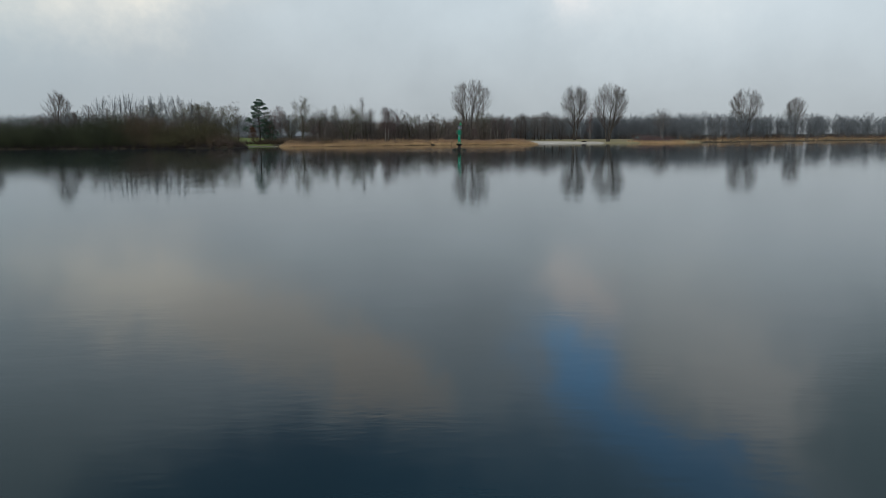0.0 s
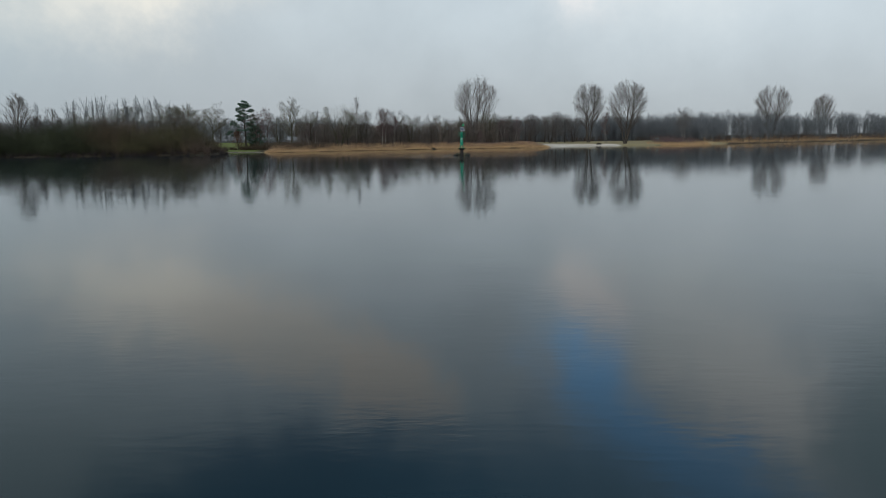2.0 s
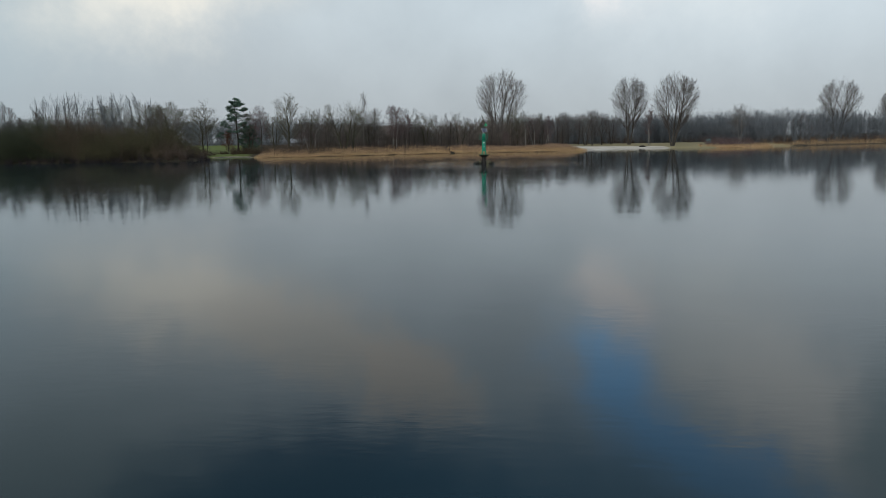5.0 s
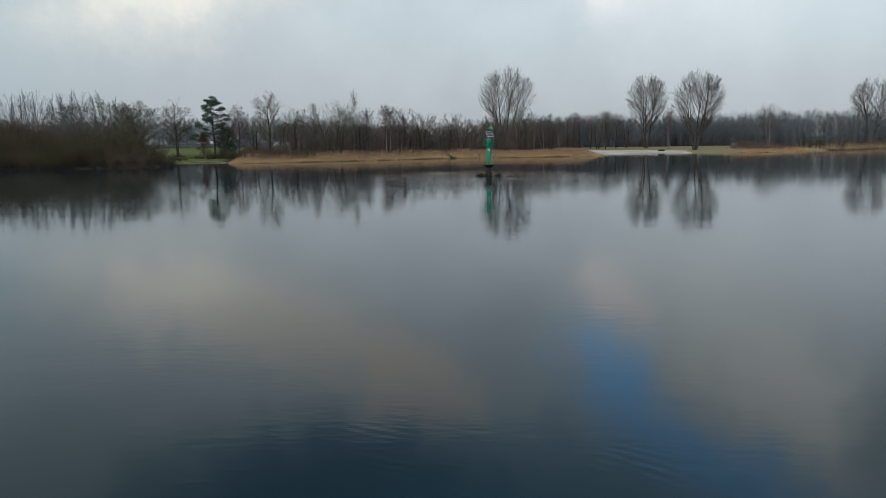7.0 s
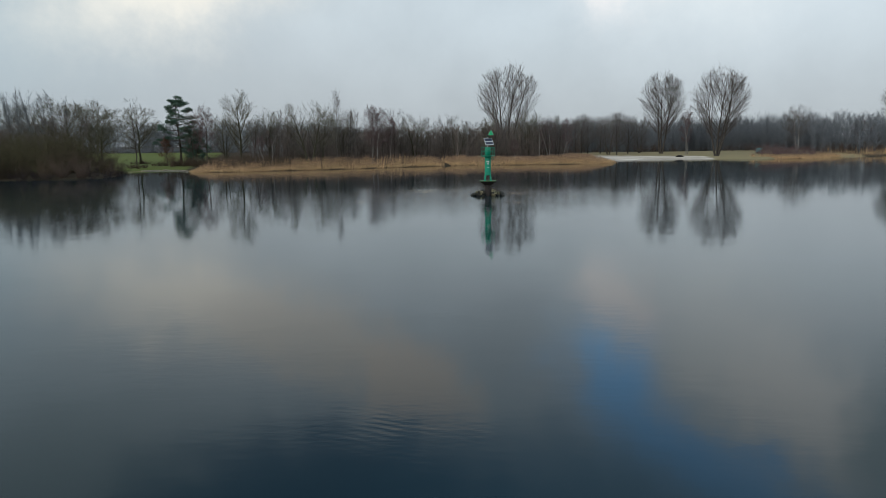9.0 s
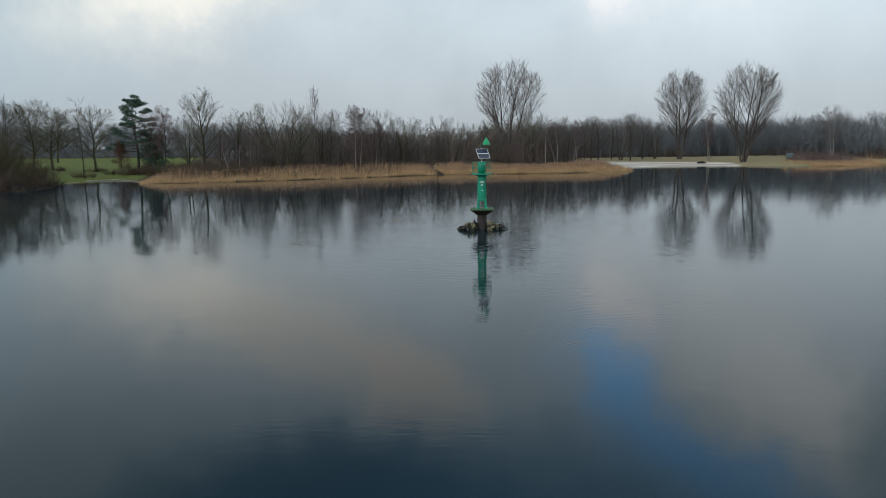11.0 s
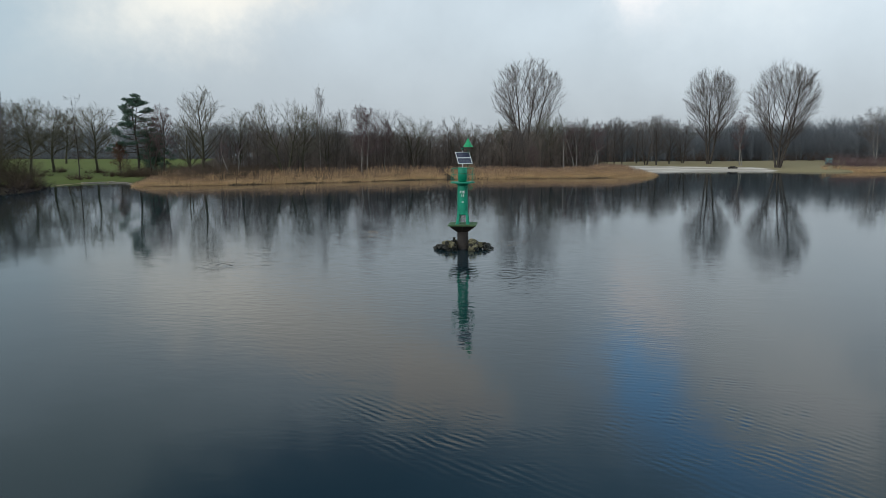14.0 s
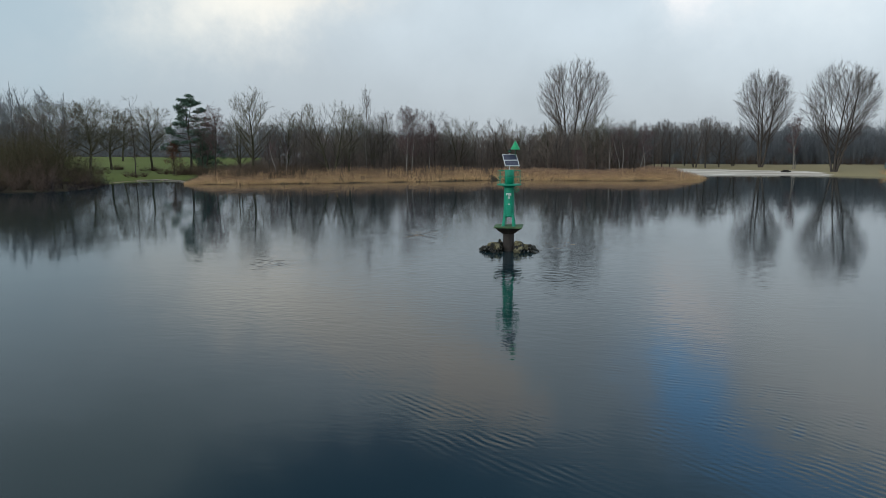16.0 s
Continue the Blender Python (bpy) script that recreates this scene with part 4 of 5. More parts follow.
# ---- woods and thickets ----
def scatter(seed, templates, xs, ys, scales, turns, widths=None):
    """Copies of segment templates at places, joined into one array."""
    rows = []
    which = np.random.default_rng(seed).integers(0, len(templates), len(xs))
    z = ground_height(xs, ys) - 0.1
    widths = np.ones(len(xs)) if widths is None else widths
    for k, t in enumerate(templates):
        pick = np.where(which == k)[0]
        if not len(pick):
            continue
        c, s, sc, w = np.cos(turns[pick])[:, None], np.sin(turns[pick])[:, None], scales[pick][:, None], widths[pick][:, None]
        cols = []
        for o in (0, 3):
            x, y, h = t[:, o][None], t[:, o + 1][None], t[:, o + 2][None]
            cols += [xs[pick][:, None] + (x * c - y * s) * sc * w, ys[pick][:, None] + (x * s + y * c) * sc * w, z[pick][:, None] + h * sc]
        cols += [np.repeat(t[:, 6][None], len(pick), axis=0), np.repeat(t[:, 7][None], len(pick), axis=0)]
        rows.append(np.stack(cols, axis=-1).reshape(-1, 8))
    return np.concatenate(rows)


def stuff(name, rows, mat, label, category, sides=3):
    v, f = tubes(rows, sides)
    return tagged(array_mesh(name, v, f, mat), label, category, kind="stuff")


def brush(seed, limbs, sprays, width, low=0.08, angle=40, reach=0.34):
    """A plain bare tree one metre high for the depth of a wood: a stem, limbs and pointed sprays of twigs; width in metres at full size."""
    rng = np.random.default_rng(seed)
    P, D, R, stem = shoots(rng, np.zeros((1, 3)), np.array([[0, 0, 1.0]]), np.array([0.80]), np.array([width * 1.6]), np.array([width * 0.5]), 3, 0.03, 0.02)
    p, d, r, who, f = buds(rng, P, D, R, limbs, low, 1.0)
    d = tipped(rng, d, angle * (1.2 - 0.5 * f) * rng.uniform(0.7, 1.3, len(p)))
    ln = reach * np.sqrt(np.clip(1.12 - ((f - 0.55) / 0.5) ** 2, 0.1, 1)) * rng.uniform(0.6, 1.15, len(p))
    P, D, R, limb = shoots(rng, p, d, ln, np.full(len(p), width), np.zeros(len(p)), 1, 0.05, 0.15)
    p, d, r, who, f = buds(rng, P, D, R, sprays, 0.2, 1.0)
    d = tipped(rng, d, 36 * rng.uniform(0.5, 1.3, len(p)))
    twig = shoots(rng, p, d, ln[who] * rng.uniform(0.3, 0.65, len(p)), np.full(len(p), width * 0.7), np.zeros(len(p)), 1, 0.05, 0.2)[3]
    s = np.concatenate([stem, limb, twig])
    return np.concatenate([s[:, :6] / s[:, 5].max(), s[:, 6:]], axis=1)


def clump(seed, stems, twigs, width, fan=42, rise=0.16):
    """A rounded bare shrub one metre high: stems that fan out from the foot and bend upwards, each with twigs."""
    rng = np.random.default_rng(seed)
    p = rng.normal(0, 0.07, (stems, 3)) * [1, 1, 0]
    tilt = fan * rng.uniform(0, 1, stems) ** 0.6
    d = tipped(rng, np.tile([0, 0, 1.0], (stems, 1)), tilt)
    ln = (1.0 - 0.22 * (tilt / fan) ** 2) * rng.uniform(0.6, 1.05, stems)
    P, D, R, stem = shoots(rng, p, d, ln, np.full(stems, width), np.zeros(stems), 2, 0.09, rise)
    p, d, r, who, f = buds(rng, P, D, R, twigs, 0.15, 1.0)
    d = tipped(rng, d, 44 * rng.uniform(0.4, 1.4, len(p)))
    twig = shoots(rng, p, d, ln[who] * rng.uniform(0.18, 0.40, len(p)), np.full(len(p), width * 0.75), np.zeros(len(p)), 1, 0.05, 0.1)[3]
    s = np.concatenate([stem, twig])
    return np.concatenate([s[:, :6] / s[:, 5].max(), s[:, 6:]], axis=1)


NEAR_WOOD = [brush(100 + i, 18, 5, 0.034, 0.06, 46, 0.34) for i in range(10)]
EDGE_WOOD = [brush(120 + i, 20, 5, 0.055, 0.05, 46, 0.32) for i in range(10)]
DEEP_WOOD = [brush(180 + i, 22, 4, 0.085, 0.03, 48, 0.32) for i in range(10)]
BUSH = [clump(140 + i, 11, 5, 0.030, 52) for i in range(8)]
COARSE = [clump(150 + i, 9, 4, 0.07, 48) for i in range(6)]
THICKET = [clump(160 + i, 17, 11, 0.026, 54, 0.16) for i in range(8)]


def spread(seed, x0, x1, y0, y1, number, near, far, low, high):
    """Random places in a stretch whose distance from the water lies between near and far."""
    rng = np.random.default_rng(seed)
    x, y = rng.uniform(x0, x1, number * 6), rng.uniform(y0, y1, number * 6)
    s = inland(x, y)
    ok = np.where((s > near) & (s < far))[0][:number]
    return x[ok], y[ok], rng.uniform(low, high, len(ok)), rng.uniform(0, 6.28, len(ok)), rng.uniform(0.85, 1.3, len(ok))


x, y, s, a, w = spread(1, -68, 38, 270, 345, 420, 16, 62, 3.5, 8.5)
keep = x < 24.5 + 0.137 * (y - 300)
stuff("woodland", scatter(1, NEAR_WOOD, x[keep], y[keep], s[keep], a[keep], w[keep]), WOODS, "bare mixed wood behind the reed belt", "woods")
x, y, s, a, w = spread(14, -80, 40, 308, 400, 560, 14, 900, 6, 12.0)
keep = ~((x > 18) & (y < 372)) & ~((x < -66) & (y < 350))
stuff("woodland", scatter(14, DEEP_WOOD, x[keep], y[keep], s[keep], a[keep], w[keep]), WOODS, "depth of the bare wood behind the reed belt", "woods")
# from here on the woods are paler through haze painted into their stems
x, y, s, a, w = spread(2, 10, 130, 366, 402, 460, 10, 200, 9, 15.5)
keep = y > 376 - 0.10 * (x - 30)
stuff("woodland", scatter(2, EDGE_WOOD, x[keep], y[keep], s[keep], a[keep], w[keep]), HAZED_STEMS, "bare wood behind the sandy beach", "woods")
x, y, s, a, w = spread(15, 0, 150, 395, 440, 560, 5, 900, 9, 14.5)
stuff("woodland", scatter(15, DEEP_WOOD, x, y, s, a, w), HAZED_STEMS, "depth of the wood behind the beach", "woods")
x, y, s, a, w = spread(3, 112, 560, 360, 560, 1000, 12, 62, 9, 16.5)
stuff("woodland", scatter(3, DEEP_WOOD, x, y, s, a, w), HAZED_STEMS, "distant bare wood along the far shore", "woods")
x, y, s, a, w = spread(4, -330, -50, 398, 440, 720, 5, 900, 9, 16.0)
stuff("woodland", scatter(4, DEEP_WOOD, x, y, s, a, w * 1.25), HAZED_STEMS, "distant wood beyond the meadow", "woods")

# the headland: clumps of brown, olive and grey scrub that overlap
shrub = np.random.default_rng(5)
x, y = shrub.uniform(-330, -74, 9000), shrub.uniform(212, 285, 9000)
deep = inland(x, y)
tip_of_land = np.clip((-68 - x) / 24, 0.40, 1)
ok = np.where((deep > 0.2) & (deep < 22) & ~((y > 262) & (x > -112 - 0.6 * (y - 262))))[0]
ok = ok[(shrub.random(len(ok)) < np.where(x[ok] > -195, 1.0, 0.42))][:900]
x, y, deep, tip_of_land = x[ok], y[ok], deep[ok], tip_of_land[ok]
s = (5.0 + 7.6 * np.clip(deep / 7, 0, 1)) * (0.35 + 0.65 * tip_of_land) * (1 + 0.17 * lumps(x, y, 5.5)) * shrub.uniform(0.72, 1.12, len(x))
knoll = np.exp(-((x + 118) / 10) ** 2)
s = np.minimum(s * (1 + 0.32 * knoll + 0.12 * (x < -120)), shrub.uniform(9.6, 11.6, len(x)) + 3.6 * knoll + 1.2 * (x < -120))
a, w, sort = shrub.uniform(0, 6.28, len(x)), shrub.uniform(0.9, 1.3, len(x)), lumps(x + 40, y, 6.5) + shrub.normal(0, 0.35, len(x))
sort[x + 7 * lumps(x, y, 9) + shrub.normal(0, 4, len(x)) < -121] = 20
for low, high, mat, label in ((-9, -0.25, TWIG_OLIVE, "olive willow scrub on the headland"), (-0.25, 0.5, TWIG_BROWN, "dense brown thicket on the headland"),
                              (0.5, 9, TWIG_DULL, "reddish brown scrub on the headland"), (9, 30, TWIG_IVY, "dark green overgrown scrub on the headland")):
    keep = (sort > low) & (sort <= high)
    stuff("thicket", scatter(5, THICKET, x[keep], y[keep], s[keep], a[keep], w[keep]), mat, label, "thicket")
x, y, s, a, w = spread(6, -330, -74, 205, 264, 800, -1.2, 3.0, 0.9, 3.2)
keep = ~((y > 262) & (x > -112))
stuff("thicket", scatter(6, BUSH, x[keep], y[keep], s[keep], a[keep], w[keep] * 1.7), BRAMBLE, "low dark brambles overhanging the waterline", "thicket")
x, y, s, a, w = spread(18, -90, -48, 272, 304, 300, 5.5, 40, 1.6, 4.2)
keep = x > -90 + 0.42 * (304 - y)
stuff("undergrowth", scatter(18, BUSH, x[keep], y[keep], s[keep], a[keep], w[keep] * 1.5), TWIG_BROWN, "brown brushwood below the pine", "undergrowth")
x, y, s, a, w = spread(7, -72, 40, 270, 345, 700, 9, 42, 1.2, 3.6)
keep = x < 25.5 + 0.137 * (y - 300)
stuff("undergrowth", scatter(7, BUSH, x[keep], y[keep], s[keep], a[keep], w[keep] * 1.6), TWIG_DULL, "brown undergrowth between the trunks", "undergrowth")
x, y, s, a, w = spread(8, 20, 540, 340, 520, 900, 8, 62, 2.0, 5.0)
keep = (x > 118) | (y > 372 - 0.10 * (x - 30))
stuff("undergrowth", scatter(8, COARSE, x[keep], y[keep], s[keep], a[keep], w[keep] * 1.6), TWIG_DULL, "low scrub along the foot of the far wood", "undergrowth")
# grey here is the painted haze tint, as on the wood behind
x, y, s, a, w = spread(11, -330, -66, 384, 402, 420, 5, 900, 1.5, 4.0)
stuff("undergrowth", scatter(11, COARSE, x, y, s, a, w * 1.7), HAZED_STEMS, "brushwood at the far edge of the meadow, tinted grey for haze", "undergrowth")
feet = np.array([(-111.7, 306), (-101.8, 308), (-90.3, 283.5), (-106.9, 290), (-86, 297), (-90, 296)])
fr = np.random.default_rng(15)
fx, fy = (np.repeat(feet, 12, axis=0) + fr.normal(0, 1.3, (72, 2))).T
stuff("undergrowth", scatter(9, BUSH, fx, fy, fr.uniform(0.9, 2.0, 72), fr.uniform(0, 6, 72), np.full(72, 1.8)), TWIG_BROWN, "brushwood at the feet of the meadow trees", "undergrowth")
x, y, s, a, w = spread(10, 88, 112, 326, 350, 90, 4, 20, 1.5, 4.2)
stuff("undergrowth", scatter(10, BUSH, x, y, s, a, w * 1.3), TWIG_RED, "reddish bare scrub on the low point", "undergrowth")


# ---- reeds ----
def reeds(seed, x0, x1, y0, y1, number, far, tall, label, near=-0.7, skip=None):
    rng = np.random.default_rng(seed)
    x, y = rng.uniform(x0, x1, number * 6), rng.uniform(y0, y1, number * 6)
    s = inland(x, y) + 0.7 * lumps(x, y, 2.3) + 0.5 * lumps(x, y, 0.9)
    ok = (s > near) & (s < far)
    if skip is not None:
        ok &= ~skip(x, y)
    thin = np.clip((-2 - x) / 16, 0, 1) * (x > -75)
    ok &= rng.random(len(x)) < 1 - thin * np.clip((s - 1.2) / 3.4, 0, 0.86)
    x, y, s, thin = x[ok][:number], y[ok][:number], s[ok][:number], thin[ok][:number]
    n = len(x)
    z = np.maximum(ground_height(x, y), -0.25) - 0.05
    h = tall * np.where((x > -4) & (x < 60), 0.78, 1.0) * (0.44 + 0.56 * np.clip((s + 0.7) / 7.5, 0, 1)) * (1 - 0.22 * thin * np.clip((4 - s) / 3, 0, 1)) * rng.uniform(0.5, 1.2, n) * (1 + 0.16 * lumps(x, y, 4.1) + 0.12 * lumps(x, y, 1.3))
    p = np.stack([x, y, z], axis=1)
    tip = p + np.stack([rng.normal(0.08, 0.27, n), rng.normal(0, 0.22, n), h], axis=1)
    r = np.full((n, 1), 0.0135)
    stem = np.concatenate([p, tip, r, r * 0.6], axis=1)
    at = p + (tip - p) * rng.uniform(0.2, 0.75, (n, 1))
    blade = at + np.stack([rng.normal(0, 0.28, n), rng.normal(0, 0.28, n), rng.uniform(0.25, 0.6, n)], axis=1)
    leaf = np.concatenate([at, blade, r * 1.5, r * 0], axis=1)
    ob = stuff("reeds", np.concatenate([stem, leaf]), REED, label, "reeds")
    top = tip + np.stack([rng.normal(0, 0.07, n), rng.normal(0, 0.07, n), rng.uniform(0.18, 0.32, n)], axis=1)
    half = rng.random(n) < 0.10 + 0.88 * np.clip(s / (5 - 2 * thin), 0, 1)
    v, f = tubes(np.concatenate([tip - [0, 0, 0.22], top, r * 3.2, r * 0], axis=1)[half], 3)
    array_mesh("plumes", v, f, PLUME, ob)["kind"] = "stuff"
    return ob


reeds(81, -69.5, 39, 262, 325, 22000, 12.5, 1.75, "belt of dry golden reeds along the shore", skip=lambda x, y: (np.abs(x + 8.8 + 0.3 * (y - 291)) < 0.9) | ((x > 33) & (y > 306)))
reeds(82, 84, 114, 312, 352, 4500, 5.0, 1.1, "dry reeds on the low point", skip=lambda x, y: lumps(x, y, 4) > 0.55)
reeds(83, 112, 420, 326, 470, 12000, 8.0, 2.2, "long belt of dry reeds on the far shore")


# ---- beacon ----
def text_part(name, body, size, at, parent):
    cu = bpy.data.curves.new(name, "FONT")
    cu.offset = 0.008
    cu.body, cu.size, cu.extrude, cu.align_x, cu.align_y = body, size, 0.004, "CENTER", "CENTER"
    tmp = bpy.data.objects.new(name, cu)
    scene.collection.objects.link(tmp)
    bpy.context.view_layer.update()
    me = bpy.data.meshes.new_from_object(tmp)
    bpy.data.objects.remove(tmp)
    me.materials.clear()
    me.materials.append(WHITE)
    ob = new(name, me)
    ob.parent = parent
    ob.matrix_local = pose(*at, 90, 0, 0)
    return ob


def beacon(at):
    ob = empty("navigation_beacon", at)
    part("pile", lathe_bm([(0.37, -2.6), (0.37, 1.58)], 28), RUST, ob, "dark tarred steel pile standing in the lake", True)
    for k in range(4):
        bm = bmesh.new()
        t = 0.025
        prof = [(0.33, 1.14), (0.36, 1.14), (0.88, 1.52), (0.88, 1.60), (0.33, 1.60)]
        a = [bm.verts.new((r, -t, z)) for r, z in prof]
        b = [bm.verts.new((r, t, z)) for r, z in prof]
        bm.faces.new(a)
        bm.faces.new(b[::-1])
        for i in range(5):
            bm.faces.new((a[i], b[i], b[(i + 1) % 5], a[(i + 1) % 5]))
        bmesh.ops.recalc_face_normals(bm, faces=bm.faces)
        bmesh.ops.rotate(bm, matrix=Matrix.Rotation(k * math.pi / 2, 3, "Z"), verts=bm.verts)
        part("bracket", bm, RUST, ob)
    skirt = bmesh.new()
    bmesh.ops.create_cone(skirt, cap_ends=True, segments=4, radius1=0.54, radius2=1.18, depth=0.40)
    bmesh.ops.transform(skirt, matrix=Matrix.Translation((0, 0, 1.385)) @ Matrix.Rotation(math.pi / 4, 4, "Z"), verts=skirt.verts)
    part("pile_cap", skirt, RUST, ob)
    part("base_plate", box_bm((1.86, 1.86, 0.09), (0, 0, 1.645), 0.012), MOSS, ob, "base plate green with algae")
    for sx in (-1, 1):
        for sy in (-1, 1):
            bm = bmesh.new()
            lo, hi = Vector((0.345 * sx, 0.345 * sy, 1.69)), Vector((0.26 * sx, 0.26 * sy, 2.52))
            for p, w in ((lo, 0.085), (hi, 0.07)):
                for dx, dy in ((-1, -1), (1, -1), (1, 1), (-1, 1)):
                    bm.verts.new((p.x + dx * w, p.y + dy * w, p.z))
            bm.verts.ensure_lookup_table()
            v = bm.verts
            for i in range(4):
                bm.faces.new((v[i], v[(i + 1) % 4], v[4 + (i + 1) % 4], v[4 + i]))
            bm.faces.new((v[3], v[2], v[1], v[0]))
            bm.faces.new((v[4], v[5], v[6], v[7]))
            bmesh.ops.bevel(bm, geom=bm.edges[:], offset=0.01, segments=1, affect="EDGES")
            leg = part("leg", bm, GREEN, ob)
            part("foot_plate", box_bm((0.26, 0.26, 0.03), (0.345 * sx, 0.345 * sy, 1.705), 0.005), GREEN, leg)
    body = part("column", lathe_bm([(0.30, 2.28), (0.355, 2.31), (0.36, 2.38), (0.335, 4.28), (0.335, 4.32)], 40), GREEN, ob, "green painted steel column", True)
    part("band", lathe_bm([(0.365, 2.34), (0.372, 2.35), (0.372, 2.42), (0.365, 2.43)], 40), GREEN, body)
    part("door", box_bm((0.30, 0.03, 0.62), (0.0, -0.347, 2.82), 0.01), GREEN, body)
    part("flare", lathe_bm([(0.337, 4.22), (0.35, 4.25), (0.50, 4.36), (0.52, 4.382)], 32), GREEN, ob, "", True)
    platform = part("platform", lathe_bm([(0.78, 4.382), (0.80, 4.39), (0.80, 4.455), (0.78, 4.465)], 36), GREEN, ob, "round green walkway plate")
    n = 10
    for i in range(n):
        a0, a1 = 2 * math.pi * i / n + 0.15, 2 * math.pi * (i + 1) / n + 0.15
        p0, p1 = (0.75 * math.cos(a0), 0.75 * math.sin(a0)), (0.75 * math.cos(a1), 0.75 * math.sin(a1))
        part("rail_post", rod_bm((*p0, 4.46), (*p0, 5.36), 0.014), GREEN, ob)
        part("top_rail", rod_bm((*p0, 5.36), (*p1, 5.36), 0.014), GREEN, ob)
        part("middle_rail", rod_bm((*p0, 4.93), (*p1, 4.93), 0.012), GREEN, ob)
    cab = part("battery_cabinet", lathe_bm([(0.27, 4.466), (0.27, 4.55), (0.30, 4.56), (0.30, 5.38), (0.27, 5.40)], 32), GREEN, ob, "round green equipment housing", True)
    part("cabinet_band", lathe_bm([(0.303, 4.97), (0.312, 4.98), (0.312, 5.02), (0.303, 5.03)], 32), GREEN_DARK, cab)
    part("mast", rod_bm((0, 0.05, 5.4), (0, 0.05, 6.52), 0.032, 12), ALU, ob, "grey metal mast")
    lamp = part("lantern", lathe_bm([(0.05, 6.5), (0.09, 6.51), (0.10, 6.56), (0.085, 6.57), (0.085, 6.66), (0.11, 6.67), (0.11, 6.71), (0.05, 6.75)], 20), BLACK, ob, "small black signal lantern", True)
    part("lantern_lens", lathe_bm([(0.087, 6.575), (0.090, 6.58), (0.090, 6.65), (0.087, 6.655)], 20), GREEN_DARK, lamp)
    # two solar panels in one frame, tipped back on the mast
    tip = pose(0.10, -0.22, 6.02, 0, 0, 24) @ pose(0, 0, 0, -40, 0, 0)
    frame_ob = part("solar_panel", box_bm((1.0, 0.04, 0.98), (0, 0, 0), 0.008, None), ALU, ob, "tilted double solar panel in a pale frame")
    frame_ob.matrix_local = tip
    for zc in (-0.235, 0.235):
        cell = part("cell_field", box_bm((0.90, 0.008, 0.40), (0, -0.022, zc)), CELL, frame_ob, "dark blue solar cells")
    part("panel_strut", rod_bm((0.03, 0.03, 5.85), (0.10, -0.20, 6.0), 0.025), ALU, ob)
    part("topmark_pole", rod_bm((0.36, 0.12, 4.46), (0.36, 0.12, 6.75), 0.022, 10), GREEN_DARK, ob)
    part("topmark", lathe_bm([(0.315, 6.72), (0.315, 6.74), (0.02, 7.29), (0.008, 7.30)], 32, (0.36, 0.12, 0)), GREEN_BRIGHT, ob, "bright green cone topmark")
    # davit under the walkway
    davit = part("davit", rod_bm((0.26, -0.20, 4.12), (0.62, -0.42, 4.12), 0.022), GREEN_DARK, ob)
    hook = bmesh.new()
    ring = [Vector((0.17 * math.cos(i * math.pi / 2), 0, 0.17 * math.sin(i * math.pi / 2))) for i in range(4)]
    for i in range(4):
        r = rod_bm(ring[i], ring[(i + 1) % 4], 0.025)
        me = bpy.data.meshes.new("tmp")
        r.to_mesh(me)
        r.free()
        hook.from_mesh(me)
        bpy.data.meshes.remove(me)
    bmesh.ops.translate(hook, vec=(0.52, -0.44, 4.12), verts=hook.verts)
    part("pulley_frame", hook, GREEN_DARK, davit)
    text_part("lettering", "REE", 0.21, (0.0, -0.352, 3.80), ob)
    for dx in (-0.03, 0.07):
        text_part("numeral", "1", 0.22, (dx, -0.352, 3.58), ob)
    part("small_plate", box_bm((0.13, 0.01, 0.07), (0.03, -0.352, 3.15)), WHITE, ob, "small white plate")
    # ladder on the far side
    for sx in (-0.2, 0.2):
        part("ladder_rail", rod_bm((sx, 0.46, 1.69), (sx, 0.42, 4.38), 0.02), GREEN, ob)
    for i in range(9):
        part("rung", rod_bm((-0.2, 0.455 - i * 0.004, 1.95 + i * 0.27), (0.2, 0.455 - i * 0.004, 1.95 + i * 0.27), 0.012), GREEN, ob)
    return ob


BX, BY = 1.06, 191.4
tagged(beacon(pose(BX, BY, 0) @ Matrix.Scale(1.04, 4)), "green steel lake beacon with solar panel and cone topmark", "beacon")


def boulder_mesh(seed, mat):
    rng = np.random.default_rng(seed)
    bm = bmesh.new()
    bmesh.ops.create_icosphere(bm, subdivisions=2, radius=1)
    cuts = rng.normal(0, 1, (14, 3))
    keep = rng.uniform(0.38, 0.72, 14)
    cuts /= np.linalg.norm(cuts, axis=1, keepdims=True)
    for v in bm.verts:
        p = np.array(v.co)
        for c, k in zip(cuts, keep):
            over = p @ c - k
            if over > 0:
                p = p - c * over
        v.co = p * (1 + rng.normal(0, 0.035))
    me = bpy.data.meshes.new("boulder")
    bm.to_mesh(me)
    bm.free()
    me.materials.append(mat)
    return me


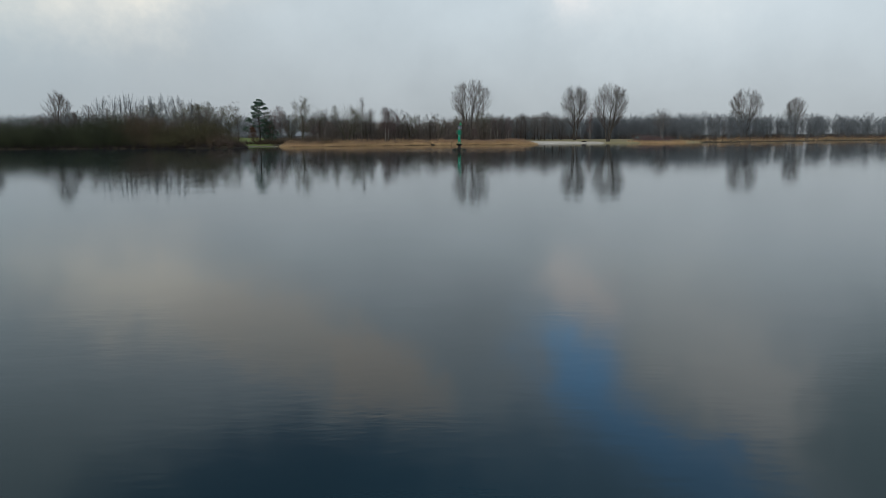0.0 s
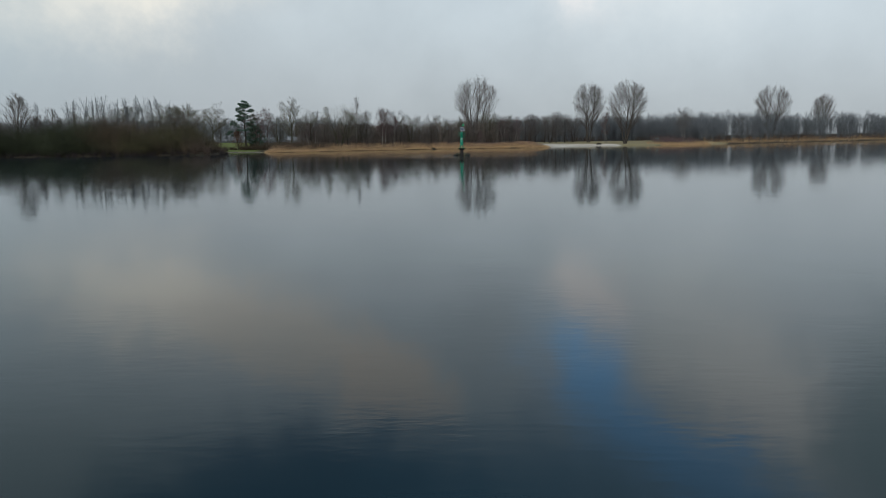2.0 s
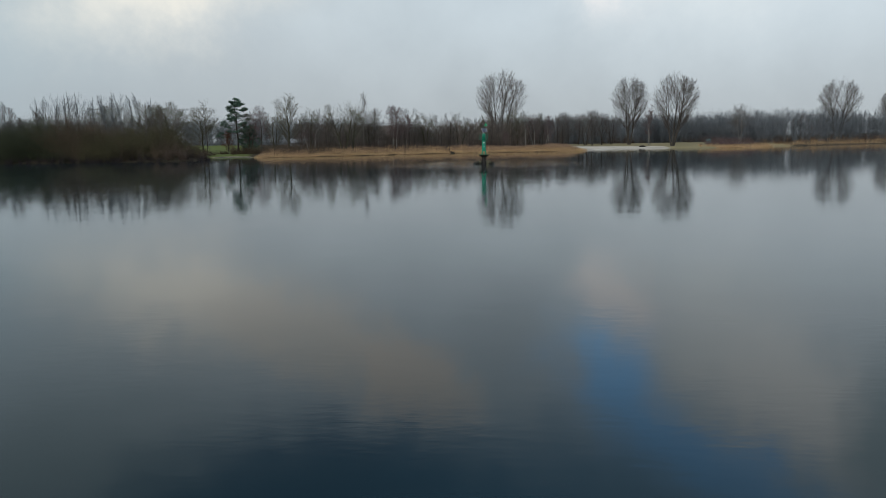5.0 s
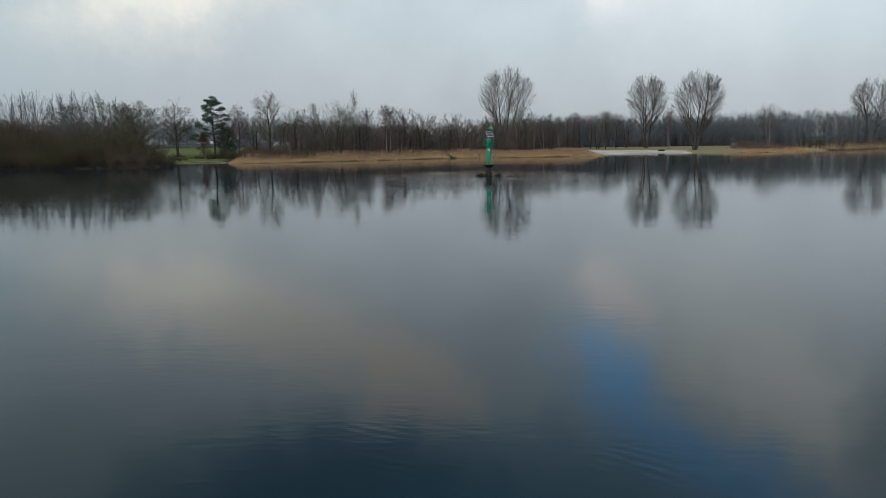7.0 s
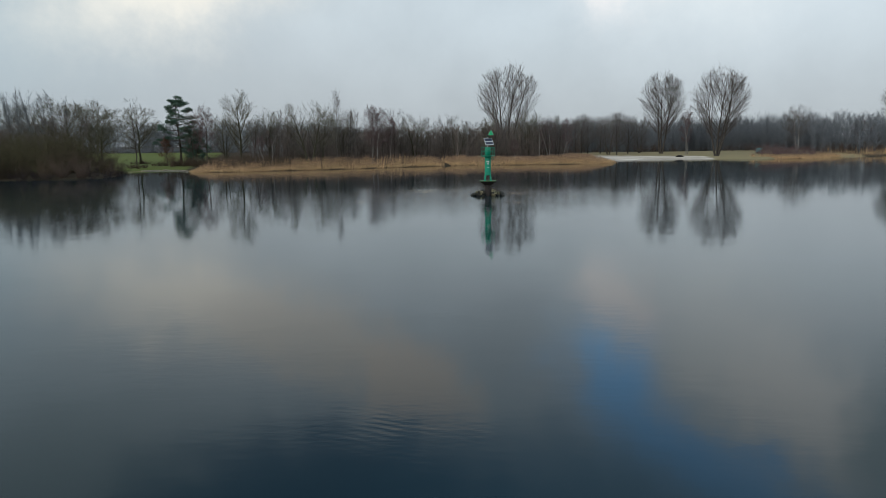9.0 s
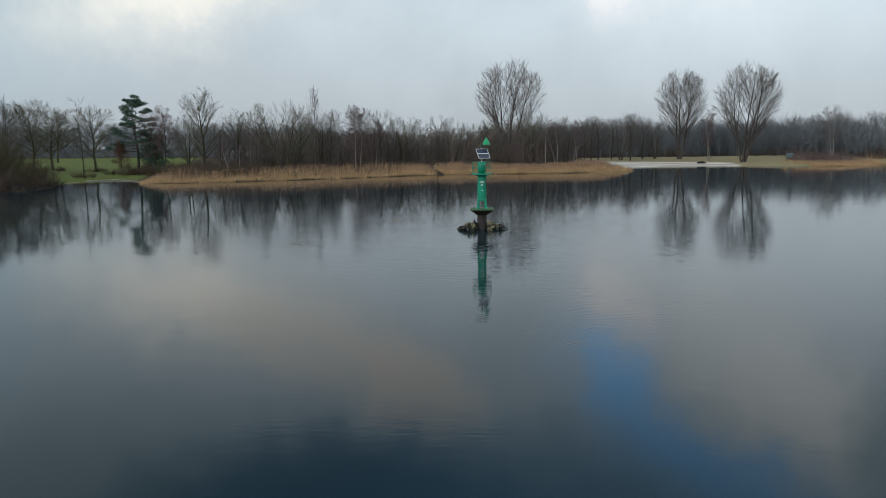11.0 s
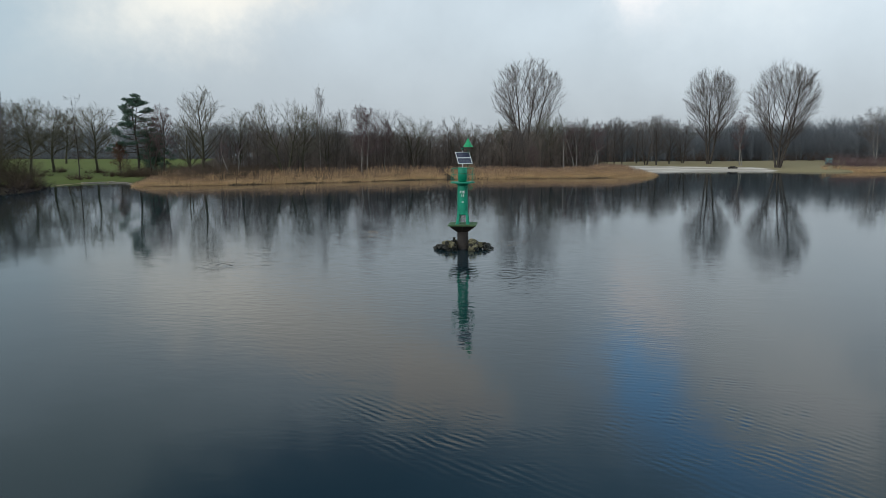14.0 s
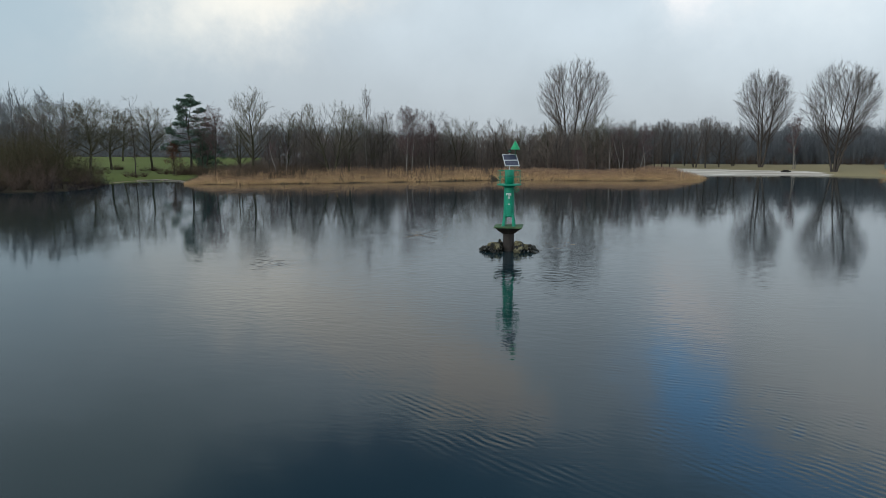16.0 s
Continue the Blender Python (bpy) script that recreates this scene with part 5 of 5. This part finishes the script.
mound = empty("boulder_mound", pose(BX, BY, 0))
tagged(mound, "ring of mossy boulders round the foot of the beacon", "rocks")
rocks = [boulder_mesh(s, m) for m in (STONE, WET) for s in range(90, 96)]
rng = np.random.default_rng(9)
for i in range(230):
    a, u = rng.uniform(0, 2 * math.pi), rng.uniform(0.18, 1.0)
    rx, ry = 2.2 * u * math.cos(a), 1.6 * u * math.sin(a)
    if math.hypot(rx, ry) < 0.52 or (abs(rx) < 0.42 and ry < 0 and u < 0.62):
        continue
    size = rng.uniform(0.10, 0.30) * (1.1 if u < 0.7 else 0.85)
    top = 0.56 * (1 - u ** 1.5) * (1 + 0.25 * math.sin(a * 2 + 1)) - 0.06
    if abs(rx) < 0.45 and ry < 0:
        top, size = -0.12, size * 0.7
    wet = u > 0.66 or (abs(rx) < 0.45 and ry < 0) or i % 3 == 0
    ob = new("boulder", rocks[i % 6 + 6 * wet])
    ob.parent = mound
    ob.matrix_local = pose(rx, ry, max(top, -0.12) + rng.uniform(-0.08, 0.06), *rng.uniform(0, 360, 3)) @ Matrix.Diagonal((size * rng.uniform(0.9, 1.4), size, size * rng.uniform(0.5, 0.85), 1))


# ---- small things on the shore ----
def at_ground(x, y, turn=0.0, up=0.0):
    return pose(x, y, float(ground_height(x, y)) + up, 0, 0, turn)


def log_pile(at):
    ob = empty("log_seat", at)
    for k, (p, q, r) in enumerate((((-1.1, 0, 0.2), (0.6, 0.3, 0.22), 0.2), ((-0.2, -0.6, 0.18), (1.3, -0.4, 0.2), 0.18), ((-0.7, -0.3, 0.48), (0.9, 0.0, 0.5), 0.16))):
        bm = rod_bm(p, q, r, 12)
        bmesh.ops.bevel(bm, geom=[e for e in bm.edges if len(e.link_faces) == 2 and e.calc_face_angle() > 1], offset=0.02, segments=1, affect="EDGES")
        part("log", bm, RUST, ob)
    return ob


tagged(log_pile(at_ground(65.2, 336, 10)), "dark logs heaped on the pale sand", "logs")


def kiosk(at):
    ob = empty("storage_box", at)
    part("body", box_bm((1.5, 1.2, 1.3), (0, 0, 0.65), 0.02), TEAL, ob)
    part("lid", box_bm((1.6, 1.3, 0.12), (0, 0, 1.37), 0.02), TEAL, ob)
    for sx in (-0.6, 0.6):
        part("foot", box_bm((0.12, 1.0, 0.30), (sx, 0, -0.1), 0.01), RUST, ob)
    return ob


tagged(kiosk(at_ground(93.6, 343, 12, 0.25)), "teal painted storage box on the grass", "box")


def bank_log(at, length, r):
    ob = empty("timber_edging", at)
    part("log", rod_bm((-length / 2, 0, 0.05), (length / 2, 0, 0.05), r, 10), WOOD, ob)
    for sx in (-0.4, 0.0, 0.4):
        part("stake", rod_bm((sx * length, -r - 0.05, -0.7), (sx * length, -r - 0.05, 0.3), 0.05, 8), WOOD, ob)
    return ob


edging = bank_log(pose(-84.2, 280.6, 0.05, 0, 0, 40), 6.5, 0.12)
tagged(edging, "bleached timber edging along the grassy bank", "log", "timber edging of the bank")
for x, y, turn in ((-74.2, 275.9, -50), (-79.6, 280.4, -28)):
    tagged(copy_thing(edging, pose(x, y, 0.05, 0, 0, turn)), "bleached timber edging along the grassy bank", "log", "timber edging of the bank")


def barn(at, length):
    ob = empty("low_shed", at)
    wall = part("walls", box_bm((length, 9, 3.0), (0, 0, 1.5), 0.02), PALE, ob, "pale clad wall")
    for k in range(5):
        part("doorway", box_bm((length / 9, 0.08, 2.3), ((k - 2) * length / 5.5, -4.53, 1.2), 0.01), ROOF, wall)
    bm = bmesh.new()
    prof = [(-5.0, 2.95), (0, 4.6), (5.0, 2.95), (5.0, 2.8), (0, 4.42), (-5.0, 2.8)]
    a = [bm.verts.new((-length / 2 - 0.4, y, z)) for y, z in prof]
    b = [bm.verts.new((length / 2 + 0.4, y, z)) for y, z in prof]
    for i in range(6):
        bm.faces.new((a[i], b[i], b[(i + 1) % 6], a[(i + 1) % 6]))
    bm.faces.new(a[::-1])
    bm.faces.new(b)
    bmesh.ops.recalc_face_normals(bm, faces=bm.faces)
    part("roof", bm, ROOF, ob, "grey sheet roof")
    return ob


tagged(barn(at_ground(-72.1, 342.5, 4), 13), "long low pale shed behind the trees", "shed")
# straight dead trunk in the reeds
dead = empty("dead_trunk", at_ground(16.4, 300, 0, -0.2))
v, f = tubes(np.array([(0, 0, 0, 0.05, 0, 4, 0.09, 0.07), (0.05, 0, 4, 0.02, 0.05, 7.8, 0.07, 0.03), (0.04, 0, 6.2, 0.5, 0.1, 6.8, 0.03, 0)]), 9)
array_mesh("trunk", v, f, BIRCH, dead)
tagged(dead, "straight pale dead birch trunk above the reeds", "trunk")
